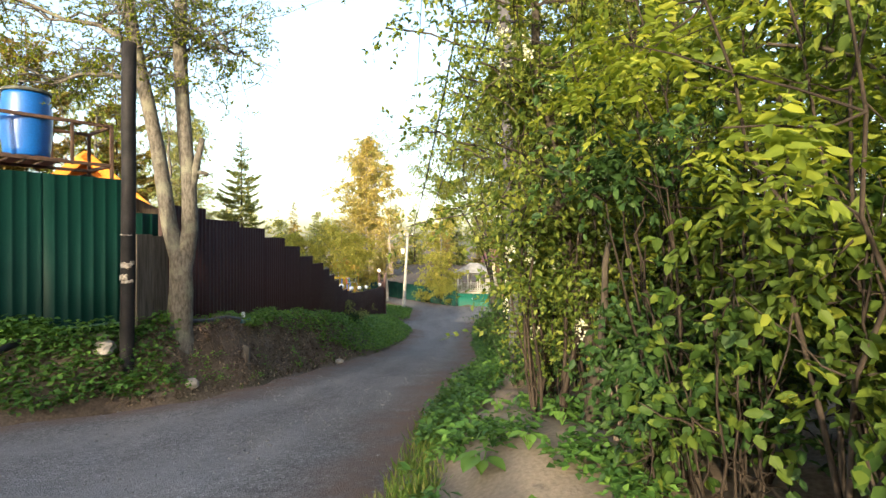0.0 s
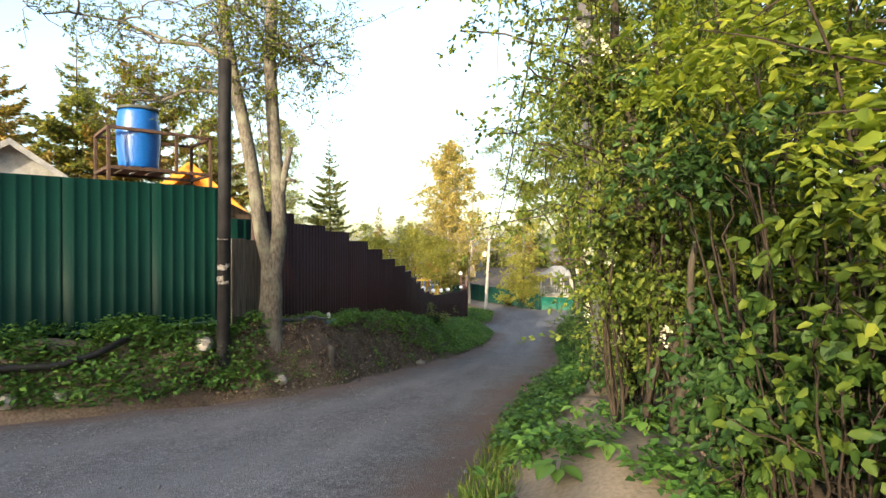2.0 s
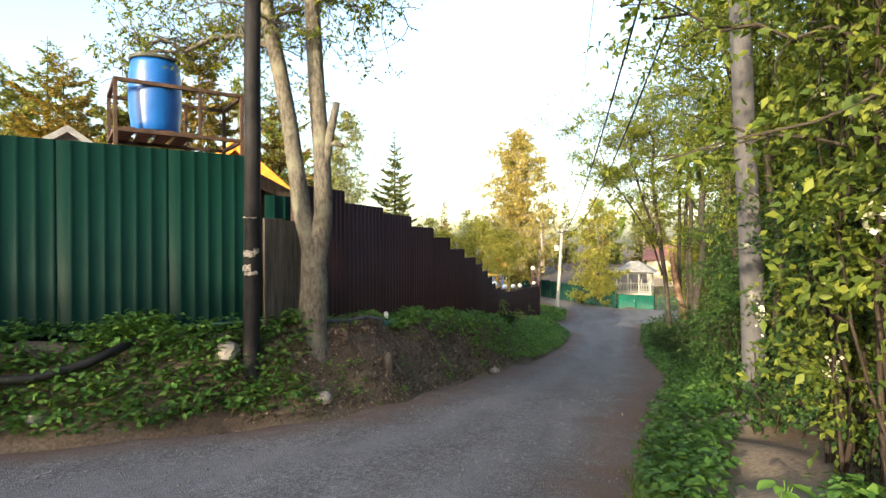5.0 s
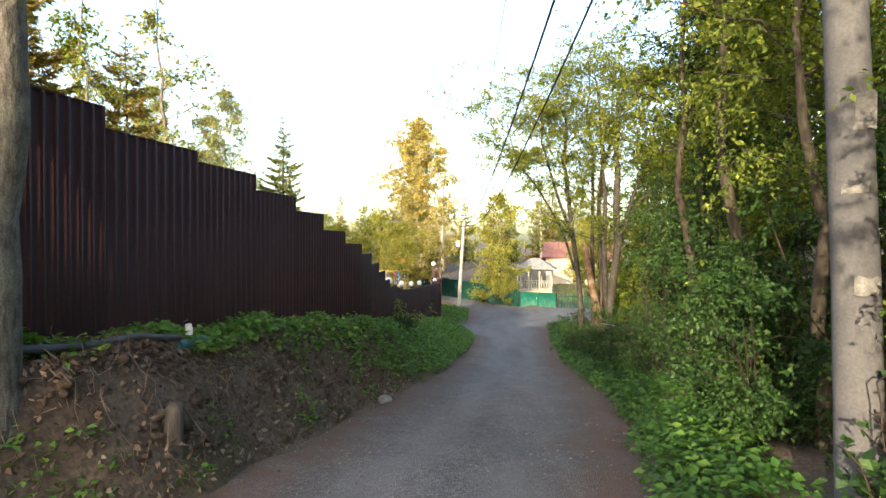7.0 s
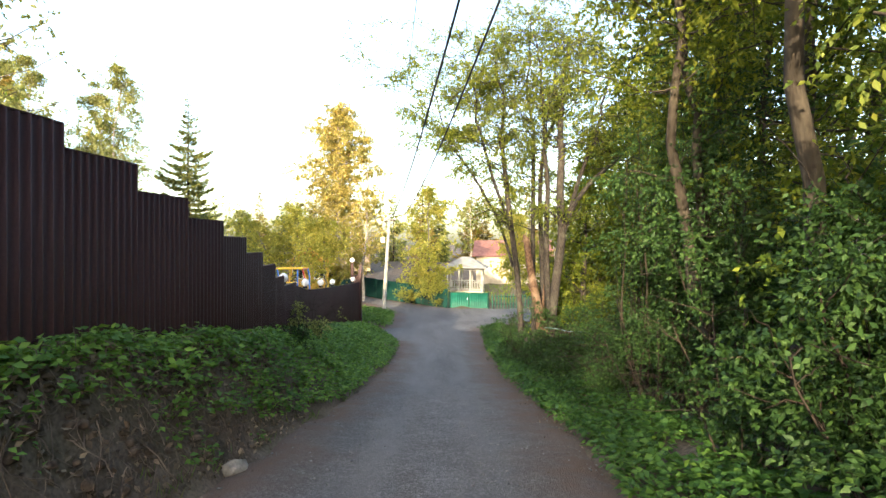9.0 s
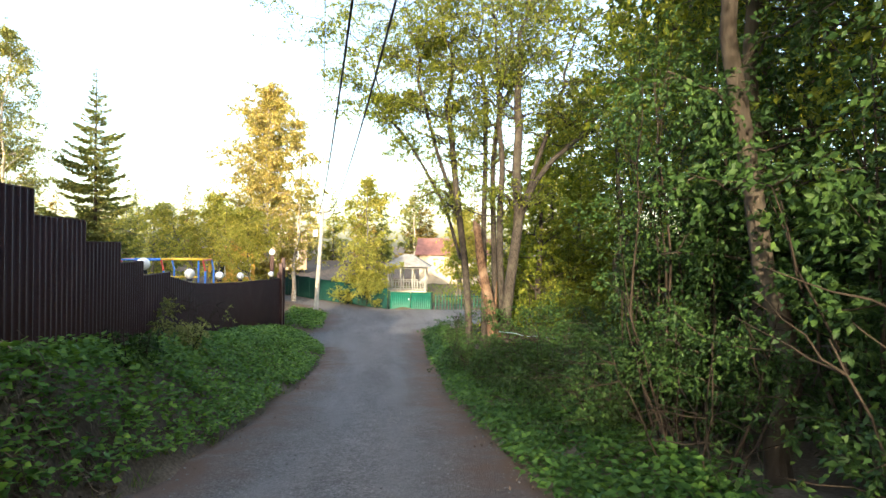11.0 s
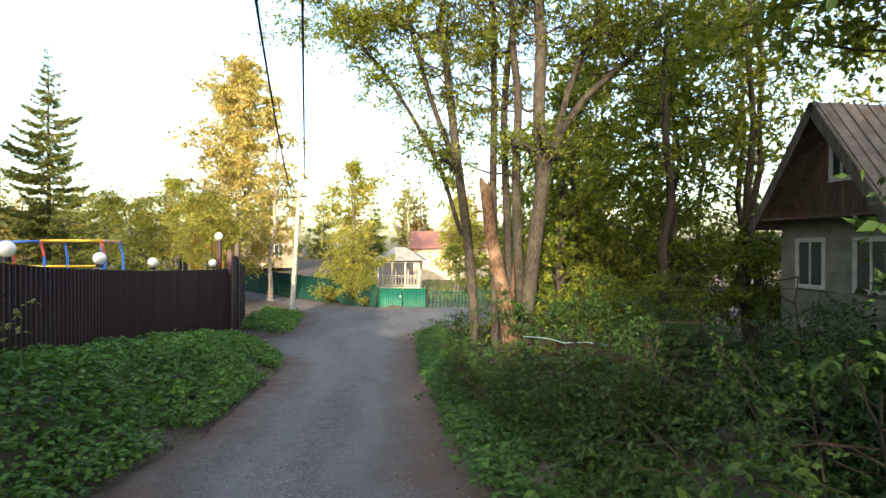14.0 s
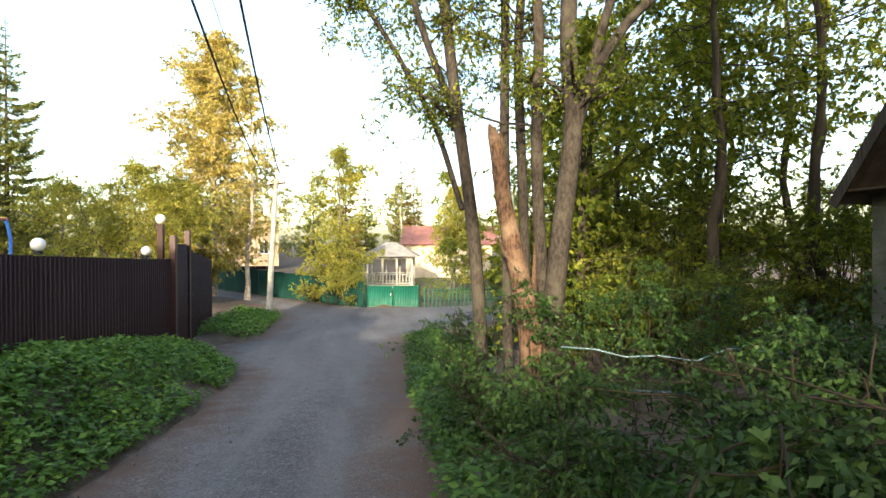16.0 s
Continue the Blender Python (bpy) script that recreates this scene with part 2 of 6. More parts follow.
L_BUSH = leaf_material("bush_leaves", [(0.0, (0.04, 0.074, 0.014)), (0.45, (0.084, 0.134, 0.022)), (0.8, (0.145, 0.195, 0.03)), (1.0, (0.25, 0.28, 0.042))], 0.42)
# leaf green darkened: the shade of the lower bushes is put into it
L_SHADED = leaf_material("shade_darkened_leaves", [(0.0, (0.018, 0.046, 0.013)), (0.6, (0.034, 0.077, 0.02)), (1.0, (0.06, 0.112, 0.027))], 0.22)
L_CHERRY = leaf_material("bird_cherry_leaves", [(0.0, (0.05, 0.085, 0.018)), (0.5, (0.10, 0.145, 0.026)), (1.0, (0.22, 0.25, 0.045))])
L_TREE = leaf_material("spring_tree_leaves", [(0.0, (0.055, 0.088, 0.016)), (0.5, (0.115, 0.155, 0.024)), (1.0, (0.23, 0.255, 0.035))], 0.42)
L_GOLD = leaf_material("young_birch_leaves", [(0.0, (0.24, 0.225, 0.08)), (0.5, (0.37, 0.335, 0.13)), (1.0, (0.5, 0.44, 0.2))], 0.5)
L_LIME = leaf_material("willow_leaves", [(0.0, (0.18, 0.2, 0.045)), (0.5, (0.29, 0.305, 0.075)), (1.0, (0.42, 0.4, 0.13))], 0.55)
# lighter copy of the tree leaves, with sunlight put into the colour
L_SUNLIT = leaf_material("sunlit_tree_leaves", [(0.0, (0.08, 0.115, 0.018)), (0.5, (0.15, 0.19, 0.028)), (1.0, (0.27, 0.29, 0.04))], 0.45)
L_PALE = leaf_material("pale_birch_leaves", [(0.0, (0.14, 0.165, 0.075)), (0.5, (0.22, 0.245, 0.115)), (1.0, (0.32, 0.33, 0.16))], 0.5)
L_SPRUCE = leaf_material("spruce_needles", [(0.0, (0.09, 0.125, 0.05)), (0.5, (0.17, 0.2, 0.085)), (1.0, (0.28, 0.29, 0.115))], 0.5, 0.6)
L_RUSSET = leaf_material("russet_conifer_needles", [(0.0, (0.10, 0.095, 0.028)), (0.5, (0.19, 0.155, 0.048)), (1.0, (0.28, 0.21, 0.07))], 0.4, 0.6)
L_NETTLE = leaf_material("ground_elder_leaves", [(0.0, (0.06, 0.135, 0.03)), (0.5, (0.105, 0.215, 0.045)), (1.0, (0.18, 0.31, 0.065))], 0.28)
L_VERGE = leaf_material("verge_herb_leaves", [(0.0, (0.032, 0.085, 0.02)), (0.5, (0.058, 0.14, 0.03)), (1.0, (0.11, 0.21, 0.042))], 0.25)
L_GRASS = leaf_material("grass_blades", [(0.0, (0.05, 0.11, 0.02)), (0.6, (0.10, 0.17, 0.03)), (1.0, (0.2, 0.2, 0.06))], 0.25)
L_LITTER = leaf_material("dead_leaves", [(0.0, (0.06, 0.044, 0.034)), (0.7, (0.17, 0.125, 0.097)), (1.0, (0.32, 0.245, 0.19))], 0.05, 0.9)
L_FLOWER = leaf_material("white_blossom", [(0.0, (0.6, 0.6, 0.48)), (1.0, (0.82, 0.82, 0.74))], 0.25)


# ---- mesh helpers ----
def thing(name, at=(0, 0, 0), label="", category="", group="", kind="", rz=0.0):
    ob = new(name)
    ob.empty_display_size = 0.2
    ob.matrix_basis = pose(*at, 0, 0, rz)
    return tagged(ob, label, category, group, kind)


def finish(name, me, material, parent=None, label="", smooth=False):
    me.materials.append(material)
    if smooth:
        me.polygons.foreach_set("use_smooth", np.ones(len(me.polygons), dtype=bool))
    ob = new(name, me)
    ob.parent = parent
    return tagged(ob, label)


def part(name, bm, material, parent=None, label="", smooth=False):
    me = bpy.data.meshes.new(name)
    bm.to_mesh(me)
    bm.free()
    return finish(name, me, material, parent, label, smooth)


def arrays_mesh(name, verts, faces):
    """A mesh from arrays: faces all of one size."""
    me = bpy.data.meshes.new(name)
    verts = np.asarray(verts, dtype=np.float32)
    faces = np.asarray(faces, dtype=np.int32)
    k = faces.shape[1]
    me.vertices.add(len(verts))
    me.vertices.foreach_set("co", verts.ravel())
    me.loops.add(faces.size)
    me.loops.foreach_set("vertex_index", faces.ravel())
    me.polygons.add(len(faces))
    me.polygons.foreach_set("loop_start", np.arange(0, faces.size, k, dtype=np.int32))
    me.update(calc_edges=True)
    return me


def box(bm, x0, x1, y0, y1, z0, z1, m=None):
    r = bmesh.ops.create_cube(bm, size=1.0)
    mm = Matrix.Translation(((x0 + x1) / 2, (y0 + y1) / 2, (z0 + z1) / 2)) @ Matrix.Diagonal((x1 - x0, y1 - y0, z1 - z0, 1))
    bmesh.ops.transform(bm, matrix=(m @ mm) if m else mm, verts=r["verts"])
    return r["verts"]


def box_bm(x0, x1, y0, y1, z0, z1, bev=0.0, m=None):
    bm = bmesh.new()
    box(bm, x0, x1, y0, y1, z0, z1, m)
    if bev:
        bmesh.ops.bevel(bm, geom=bm.edges[:], offset=bev, segments=1, affect="EDGES")
    return bm


def bar_bm(a, b, w, d=None, bev=0.0):
    """A square bar from a to b."""
    a, b = Vector(a), Vector(b)
    m = Matrix.Translation((a + b) / 2) @ (b - a).to_track_quat("Z", "Y").to_matrix().to_4x4()
    L, d = (b - a).length, d or w
    return box_bm(-w / 2, w / 2, -d / 2, d / 2, -L / 2, L / 2, bev, m)


def tubes(paths, sides=7):
    """Tubes along paths of (points, radii), as one pair of arrays."""
    V, F, off = [], [], 0
    ang = np.linspace(0, 2 * np.pi, sides, endpoint=False)
    for pts, rad in paths:
        pts = np.asarray(pts, float)
        rad = np.broadcast_to(np.asarray(rad, float), (len(pts),))
        d = np.gradient(pts, axis=0)
        d /= np.linalg.norm(d, axis=1)[:, None] + 1e-9
        ref = np.array([1.0, 0.13, 0.07]) if abs(d[:, 2]).mean() > 0.6 else np.array([0.05, 0.1, 1.0])
        u = np.cross(d, ref)
        u /= np.linalg.norm(u, axis=1)[:, None] + 1e-9
        v = np.cross(d, u)
        ring = pts[:, None, :] + rad[:, None, None] * (np.cos(ang)[None, :, None] * u[:, None, :] + np.sin(ang)[None, :, None] * v[:, None, :])
        V.append(ring.reshape(-1, 3))
        n = len(pts)
        i = np.arange(n - 1)[:, None] * sides
        j = np.arange(sides)[None, :]
        k = (np.arange(sides)[None, :] + 1) % sides
        F.append((off + np.stack([i + j, i + k, i + sides + k, i + sides + j], -1)).reshape(-1, 4))
        c = np.arange(sides // 2 - 1) if sides > 3 else []
        for base in (off, off + (n - 1) * sides):
            for q in range(0, sides - 2, 2):
                F.append(np.array([[base, base + q + 1, base + q + 2, base + min(q + 3, sides - 1) if q + 3 < sides else base]]))
        off += n * sides
    F = [f for f in F if len(f)]
    A = np.concatenate(F)
    return np.concatenate(V), A[(A[:, 3] != A[:, 0])] if len(A) else A


def joined(*meshes):
    """Several pairs of arrays as one."""
    V, F, off = [], [], 0
    for v, f in meshes:
        V.append(v)
        F.append(f + off)
        off += len(v)
    return np.concatenate(V), np.concatenate(F)


def tube_part(name, paths, material, parent=None, label="", sides=7):
    v, f = tubes(paths, sides)
    return finish(name, arrays_mesh(name, v, f), material, parent, label, True)


def leaf_arrays(pos, size, width=0.5, droop=0.35, up=0.6, fold=0.25, along=None, spread=0.7, rounded=False):
    """Folded leaves of two triangles at pos; along: the way they point."""
    n = len(pos)
    d = rng.normal(size=(n, 3))
    if along is not None:
        d = np.asarray(along) + spread * d
    d[:, 2] -= droop
    d /= np.linalg.norm(d, axis=1)[:, None] + 1e-9
    nrm = rng.normal(size=(n, 3))
    nrm[:, 2] += up * 2
    s = np.cross(d, nrm)
    s /= np.linalg.norm(s, axis=1)[:, None] + 1e-9
    w = np.cross(s, d)
    L = np.asarray(size) * rng.uniform(0.65, 1.3, n) if np.ndim(size) == 0 else size
    L = L[:, None]
    mid = pos + d * L * 0.42 + w * L * fold * 0.4
    if rounded:
        V = np.empty((n, 6, 3), np.float32)
        far = pos + d * L * 0.74 + w * L * fold * 0.25
        near = pos + d * L * 0.3 + w * L * fold * 0.4
        tip = pos + d * L - w * L * 0.08
        V[:, 0], V[:, 3] = pos, tip
        V[:, 1], V[:, 5] = near + s * L * width / 2, near - s * L * width / 2
        V[:, 2], V[:, 4] = far + s * L * width * 0.36, far - s * L * width * 0.36
        b = np.arange(n)[:, None] * 6
        return V.reshape(-1, 3), np.concatenate([b + np.array([t]) for t in ((0, 1, 2), (0, 2, 3), (0, 3, 4), (0, 4, 5))], 0)
    V = np.empty((n, 4, 3), np.float32)
    V[:, 0], V[:, 1], V[:, 2], V[:, 3] = pos, mid + s * L * width / 2, pos + d * L, mid - s * L * width / 2
    b = np.arange(n)[:, None] * 4
    F = np.concatenate([b + np.array([[0, 1, 2]]), b + np.array([[0, 2, 3]])], 0)
    return V.reshape(-1, 3), F


def leaf_part(name, pos, size, material, parent=None, label="", **k):
    v, f = leaf_arrays(np.asarray(pos, float), size, **k)
    return finish(name, arrays_mesh(name, v, f), material, parent, label)


def wander(a, b, n, jitter):
    """A crooked path from a to b."""
    a, b = np.asarray(a, float), np.asarray(b, float)
    t = np.linspace(0, 1, n)[:, None]
    p = a + (b - a) * t
    off = np.cumsum(rng.normal(size=(n, 3)), 0) * jitter
    off -= off[0] + (off[-1] - off[0]) * t
    return p + off


# ---- the lie of the land ----
def smooth01(t):
    t = np.clip(t, 0, 1)
    return t * t * (3 - 2 * t)


def road_z(y):
    return np.interp(y, [-40, -6, -0.6, 3, 4.5, 7.5, 9.2, 11, 13, 15, 17, 20.6, 22, 29, 36, 44, 60, 130], [2.2, 0.5, 0.24, -0.03, -0.22, -0.51, -0.68, -0.96, -1.2, -1.5, -1.76, -2.2, -2.36, -2.84, -3.08, -3.3, -3.1, -1.0])


def left_edge(y):
    return np.interp(y, [-40, -8, 1.5, 4.3, 5.4, 6.9, 8.2, 9.6, 11.7, 13, 15, 17.3, 20, 22, 24, 26.5, 28.8, 30.3, 32.3, 34, 40, 43, 46, 50, 56, 70], [-44, -20, -9.2, -5.7, -4.45, -3.3, -2.75, -2.65, -2.45, -2.3, -2.2, -1.9, -1.8, -1.7, -1.57, -1.5, -1.75, -2.9, -3.0, -2.2, -2.3, -3.2, -4.5, -7, -12, -22])


def right_edge(y):
    return np.interp(y, [-40, -4, 0, 3.1, 4.4, 5.7, 7.3, 8.9, 11.3, 13.4, 16.6, 20, 22.5, 25.5, 28, 32.5, 34, 36, 40, 43.2, 44, 49, 54, 60, 70], [-4, -0.6, -0.35, -0.12, 0.0, 0.06, 0.25, 0.43, 0.88, 1.1, 1.2, 1.2, 1.42, 1.5, 1.68, 2.0, 2.8, 6, 16, 16, 0.9, -3.2, -7, -12, -21])


def fence_x(y):
    return np.interp(y, [-40, -2.4, 4.87, 7.5, 7.7, 8.7, 14.5, 18.7, 25, 29.3, 38, 60], [-46, -12.6, -6.66, -4.5, -4.0, -3.83, -3.15, -3.4, -3.5, -3.15, -4.3, -16])


def bank_z(y):
    return np.interp(y, [-40, -5, 4.5, 6.7, 7.9, 9, 10.7, 12.5, 14.5, 17, 19, 22, 25, 28.5, 30, 33, 38, 42, 60, 130], [2.6, 1.0, 0.55, 0.45, 0.43, 0.25, 0.14, -0.08, -0.35, -0.75, -1.1, -1.45, -1.75, -2.25, -2.75, -2.7, -2.85, -3.05, -2.9, -1.0])


def land(x, y):
    """Height of the soil."""
    x, y = np.asarray(x, float), np.asarray(y, float)
    rz = road_z(y)
    xl, xr = left_edge(y), right_edge(y)
    fx = np.minimum(fence_x(y), xl - 0.7)
    tl = (xl - x) / (xl - fx)
    zl = rz + (bank_z(y) - rz) * smooth01(tl * np.interp(y, [5.5, 7.0, 9, 12, 16], [1.3, 1.9, 1.6, 1.5, 1.3]) + 0.08)
    zr = rz + 0.22 * smooth01((x - xr) / 1.6) + 0.10 * np.clip(x - xr - 1.5, 0, 3) * np.interp(y, [0, 10, 25], [0.6, 0.4, -0.3])
    mound = 0.22 * np.exp(-(((x - 1.0) / 0.7) ** 2 + ((y - 3.6) / 1.6) ** 2))
    z = np.where(x < xl, zl, np.where(x > xr, zr + mound, rz))
    bumpy = 0.05 * np.sin(x * 3.1 + y * 1.7) * np.sin(y * 2.3 - x) + 0.03 * np.sin(7 * x + 3 * y)
    off = np.maximum(xl - x, x - xr)
    clods = 0.06 * np.sin(9 * x + 2.1 * np.sin(5 * y)) * np.sin(8 * y + 1.7 * np.sin(6 * x)) * np.exp(-((tl - 0.35) / 0.25) ** 2) * np.exp(-((y - 9.0) / 3.0) ** 2)
    return z + bumpy * np.clip(off / 0.6, 0, 1) + clods


def axis(stops):
    return np.concatenate([np.arange(a, b, s) for a, b, s in stops] + [[stops[-1][1]]])


def sheet(name, xs, ys, zfun, material):
    X, Y = np.meshgrid(xs, ys)
    Z = zfun(X, Y)
    nx, ny = len(xs), len(ys)
    i = (np.arange(ny - 1)[:, None] * nx + np.arange(nx - 1)[None, :]).ravel()
    me = arrays_mesh(name, np.stack([X, Y, Z], -1).reshape(-1, 3), np.stack([i, i + 1, i + nx + 1, i + nx], 1))
    return finish(name, me, material, None, "", True), X.ravel(), Y.ravel()


xs = axis([(-2000, -200, 300), (-200, -60, 20), (-60, -14, 2.0), (-14, -7, 0.4), (-7, 6, 0.18), (6, 20, 0.6), (20, 60, 3), (60, 200, 20), (200, 2000, 300)])
ys = axis([(-2000, -200, 300), (-200, -40, 20), (-40, -6, 2.0), (-6, 1, 0.4), (1, 31, 0.17), (31, 60, 0.5), (60, 120, 4), (120, 260, 20), (260, 2000, 300)])


def soil_z(X, Y):
    inside = (X > left_edge(Y)) & (X < right_edge(Y)) & (np.abs(Y) < 75)
    return land(X, Y) - np.where(inside, 0.05, 0.0)


ground, gx, gy = sheet("ground", xs, ys, soil_z, M_SOIL)
tagged(ground, "dark brown soil banks with leaf litter and sand", "ground", kind="structure")
sand = np.exp(-(((gx - 0.95) / 0.75) ** 2 + ((gy - 3.6) / 2.2) ** 2) * 0.9) * 1.5 + 0.9 * np.exp(-(((gx - 1.0) / 0.35) ** 2 + ((gy - 7.7) / 0.6) ** 2)) + 0.35 * np.exp(-(((gx + 3.3) / 0.4) ** 2 + ((gy - 5.6) / 0.2) ** 2))
a = ground.data.attributes.new("sand", "FLOAT", "POINT")
a.data.foreach_set("value", np.clip(sand, 0, 1).astype(np.float32))

# the road follows its two edges
ry = axis([(-40, -6, 1.0), (-6, 45, 0.25), (45, 70, 0.5)])
ru = np.linspace(0, 1, 41)
RY, RU = np.meshgrid(ry, ru, indexing="ij")
wob_l = 0.10 * np.sin(ry * 2.1) + 0.07 * np.sin(ry * 5.3 + 1)
wob_r = 0.08 * np.sin(ry * 2.7 + 2) + 0.06 * np.sin(ry * 6.1)
EL, ER = (left_edge(ry) - 0.12 + wob_l)[:, None], (right_edge(ry) + 0.12 + wob_r)[:, None]
RX = EL + (ER - EL) * RU
edge_d = np.minimum(RX - EL, ER - RX)
ruts = -0.025 * np.exp(-((RU - 0.3) / 0.08) ** 2) - 0.02 * np.exp(-((RU - 0.68) / 0.08) ** 2)
RZ = road_z(RY) + 0.012 + ruts - 0.05 * np.clip(1 - edge_d / 0.25, 0, 1) + 0.008 * np.sin(RX * 5 + RY * 3)
nr, nc = RX.shape
i = (np.arange(nr - 1)[:, None] * nc + np.arange(nc - 1)[None, :]).ravel()
road = finish("road", arrays_mesh("road", np.stack([RX, RY, RZ], -1).reshape(-1, 3), np.stack([i, i + 1, i + nc + 1, i + nc], 1)), M_ROAD, None, "", True)
tagged(road, "grey gravel lane with brown dusty edges", "road", kind="structure")
a = road.data.attributes.new("track", "FLOAT", "POINT")
a.data.foreach_set("value", (np.exp(-((RU - 0.36) / 0.1) ** 2) + np.exp(-((RU - 0.68) / 0.1) ** 2)).ravel().astype(np.float32))
a = road.data.attributes.new("edge", "FLOAT", "POINT")
a.data.foreach_set("value", np.clip(1.2 - edge_d / 0.85, 0, 1).ravel().astype(np.float32))


# ---- fences ----
def profile(width, pitch, depth):
    """Points across a trapezoid sheet."""
    pts, x = [], 0.0
    while x < width - 1e-6:
        for dx, dz in ((0.0, 0.0), (0.68, 0.0), (0.76, 1.0), (0.92, 1.0)):
            if x + dx * pitch <= width:
                pts.append((x + dx * pitch, dz * depth))
        x += pitch
    pts.append((width, 0.0))
    return pts


def sheet_panel(width, z0a, z0b, z1a, z1b, pitch=0.115, depth=0.019, thick=0.004):
    """A standing corrugated sheet along +x; its foot runs from z0a to z0b, its top from z1a to z1b."""
    pr = profile(width, pitch, depth)
    V, F, n = [], [], len(pr)
    for side in (0.0, thick):
        for x, d in pr:
            t = x / width
            V += [(x, -d + side, z0a + (z0b - z0a) * t), (x, -d + side, z1a + (z1b - z1a) * t)]
    for k in range(n - 1):
        q = 2 * k
        F += [(q, q + 2, q + 3, q + 1), (2 * n + q, 2 * n + q + 1, 2 * n + q + 3, 2 * n + q + 2), (q + 1, q + 3, 2 * n + q + 3, 2 * n + q + 1)]
    F += [(0, 1, 2 * n + 1, 2 * n), (2 * n - 2, 4 * n - 2, 4 * n - 1, 2 * n - 1)]
    return arrays_mesh("panel", V, F)


def stand(ob, a, b):
    """Lay a panel's foot line from a to b in plan, ribs towards the road."""
    ob.matrix_basis = pose(a[0], a[1], 0, 0, 0, math.degrees(math.atan2(b[1] - a[1], b[0] - a[0])))


def brown_top(k):
    return [2.27, 2.1, 2.0, 1.82, 1.63, 1.38, 1.17, 0.98, 0.75, 0.52, 0.26][k]


brown = thing("sheet_fence", (0, 0, 0), "dark brown corrugated metal fence stepping down the bank", "fence")
step_y = [7.72, 8.72, 9.87, 10.95, 11.97, 12.87, 13.75, 14.6, 15.7, 16.75, 17.75, 18.6]
for k in range(11):
    ya, yb = step_y[k], step_y[k + 1]
    a, b = (float(fence_x(ya)), ya), (float(fence_x(yb)), yb)
    w = math.dist(a, b)
    zb = float(bank_z((ya + yb) / 2)) - 0.25
    ob = finish("panel", sheet_panel(w, zb, zb, brown_top(k), brown_top(k), w / 10), M_BROWN, brown)
    stand(ob, a, b)
    part("post", box_bm(a[0] - 0.09, a[0] - 0.03, ya - 0.03, ya + 0.03, zb, brown_top(k) - 0.03, 0.004), M_BROWN, brown)
    part("top_strip", bar_bm((a[0] - 0.01, a[1], brown_top(k) + 0.005), (b[0] - 0.01, b[1], brown_top(k) + 0.005), 0.035, 0.012), M_BROWN, brown)

low = thing("sheet_fence", (0, 0, 0), "low dark brown corrugated fence with white globe lamps on it", "fence")
low_y = [18.6, 19.75, 20.9, 22.0, 23.1, 24.1, 25.1, 26.2, 27.3, 28.4, 29.4]
low_t = [0.2, -0.02, -0.2, -0.29, -0.35, -0.41, -0.46, -0.5, -0.54, -0.58, -0.6]
for k in range(10):
    ya, yb = low_y[k], low_y[k + 1]
    a, b = (float(fence_x(ya)), ya), (float(fence_x(yb)), yb)
    zb = float(bank_z((ya + yb) / 2)) - 0.3
    ta, tb = low_t[k], low_t[k + 1]
    if k == 0:
        ta = tb = 0.05
    ob = finish("panel", sheet_panel(math.dist(a, b), zb, zb, ta, tb, math.dist(a, b) / 11), M_BROWN, low)
    stand(ob, a, b)
    part("post", box_bm(a[0] - 0.09, a[0] - 0.03, ya - 0.03, ya + 0.03, zb, ta - 0.02, 0.004), M_BROWN, low)
    part("top_strip", bar_bm((a[0] - 0.01, a[1], ta + 0.005), (b[0] - 0.01, b[1], tb + 0.005), 0.035, 0.012), M_BROWN, low)


def globe_bm(r):
    bm = bmesh.new()
    bmesh.ops.create_uvsphere(bm, u_segments=18, v_segments=12, radius=r)
    return bm


def globe_lamp(x, y, z, r=0.09):
    t = thing("globe_lamp", (x, y, z), "white opal globe lamp on the fence top", "lamp", "globe lamps")
    bm = bmesh.new()
    bmesh.ops.create_cone(bm, cap_ends=True, segments=14, radius1=0.06, radius2=0.045, depth=0.05, matrix=Matrix.Translation((0, 0, 0.02)))
    part("base", bm, M_CABLE, t)
    bm = globe_bm(r)
    bmesh.ops.translate(bm, vec=(0, 0, 0.04 + r), verts=bm.verts)
    part("globe", bm, M_GLOBE, t, smooth=True)


for y, z in ((18.7, 0.07), (20.9, -0.18), (23.1, -0.33), (25.2, -0.45), (28.3, -0.56)):
    globe_lamp(float(fence_x(y)) - 0.02, y, z + 0.02)

# gate of the brown yard, its post and the fence beyond the drive
yard_gate = thing("yard_gate", (-3.1, 29.4, 0), "dark red-brown sheet metal gate leaf with posts", "gate")
for x, y, h in ((-3.12, 29.45, 0.0), (-3.25, 30.9, 0.15)):
    part("post", box_bm(x - 3.1 * 0 + 3.1 - 0.06, x + 3.1 + 0.06, y - 29.4 - 0.06, y - 29.4 + 0.06, -3.1, h - 0.1, 0.006), M_GATE_RED, yard_gate)
ob = finish("leaf", sheet_panel(1.35, -2.75, -2.75, -0.28, -0.28, 0.1), M_GATE_RED, yard_gate)
ob.matrix_basis = pose(-0.03, 0.1, 0, 0, 0, 95)
tall = thing("lamp_post", (-3.45, 29.7, -2.6), "tall brown gate post with a globe lamp on top", "lamp post")
part("post", box_bm(-0.06, 0.06, -0.06, 0.06, 0, 2.75, 0.006), M_BROWN, tall)
bm = globe_bm(0.1)
bmesh.ops.translate(bm, vec=(0, 0, 2.86), verts=bm.verts)
part("globe", bm, M_GLOBE, tall, smooth=True)
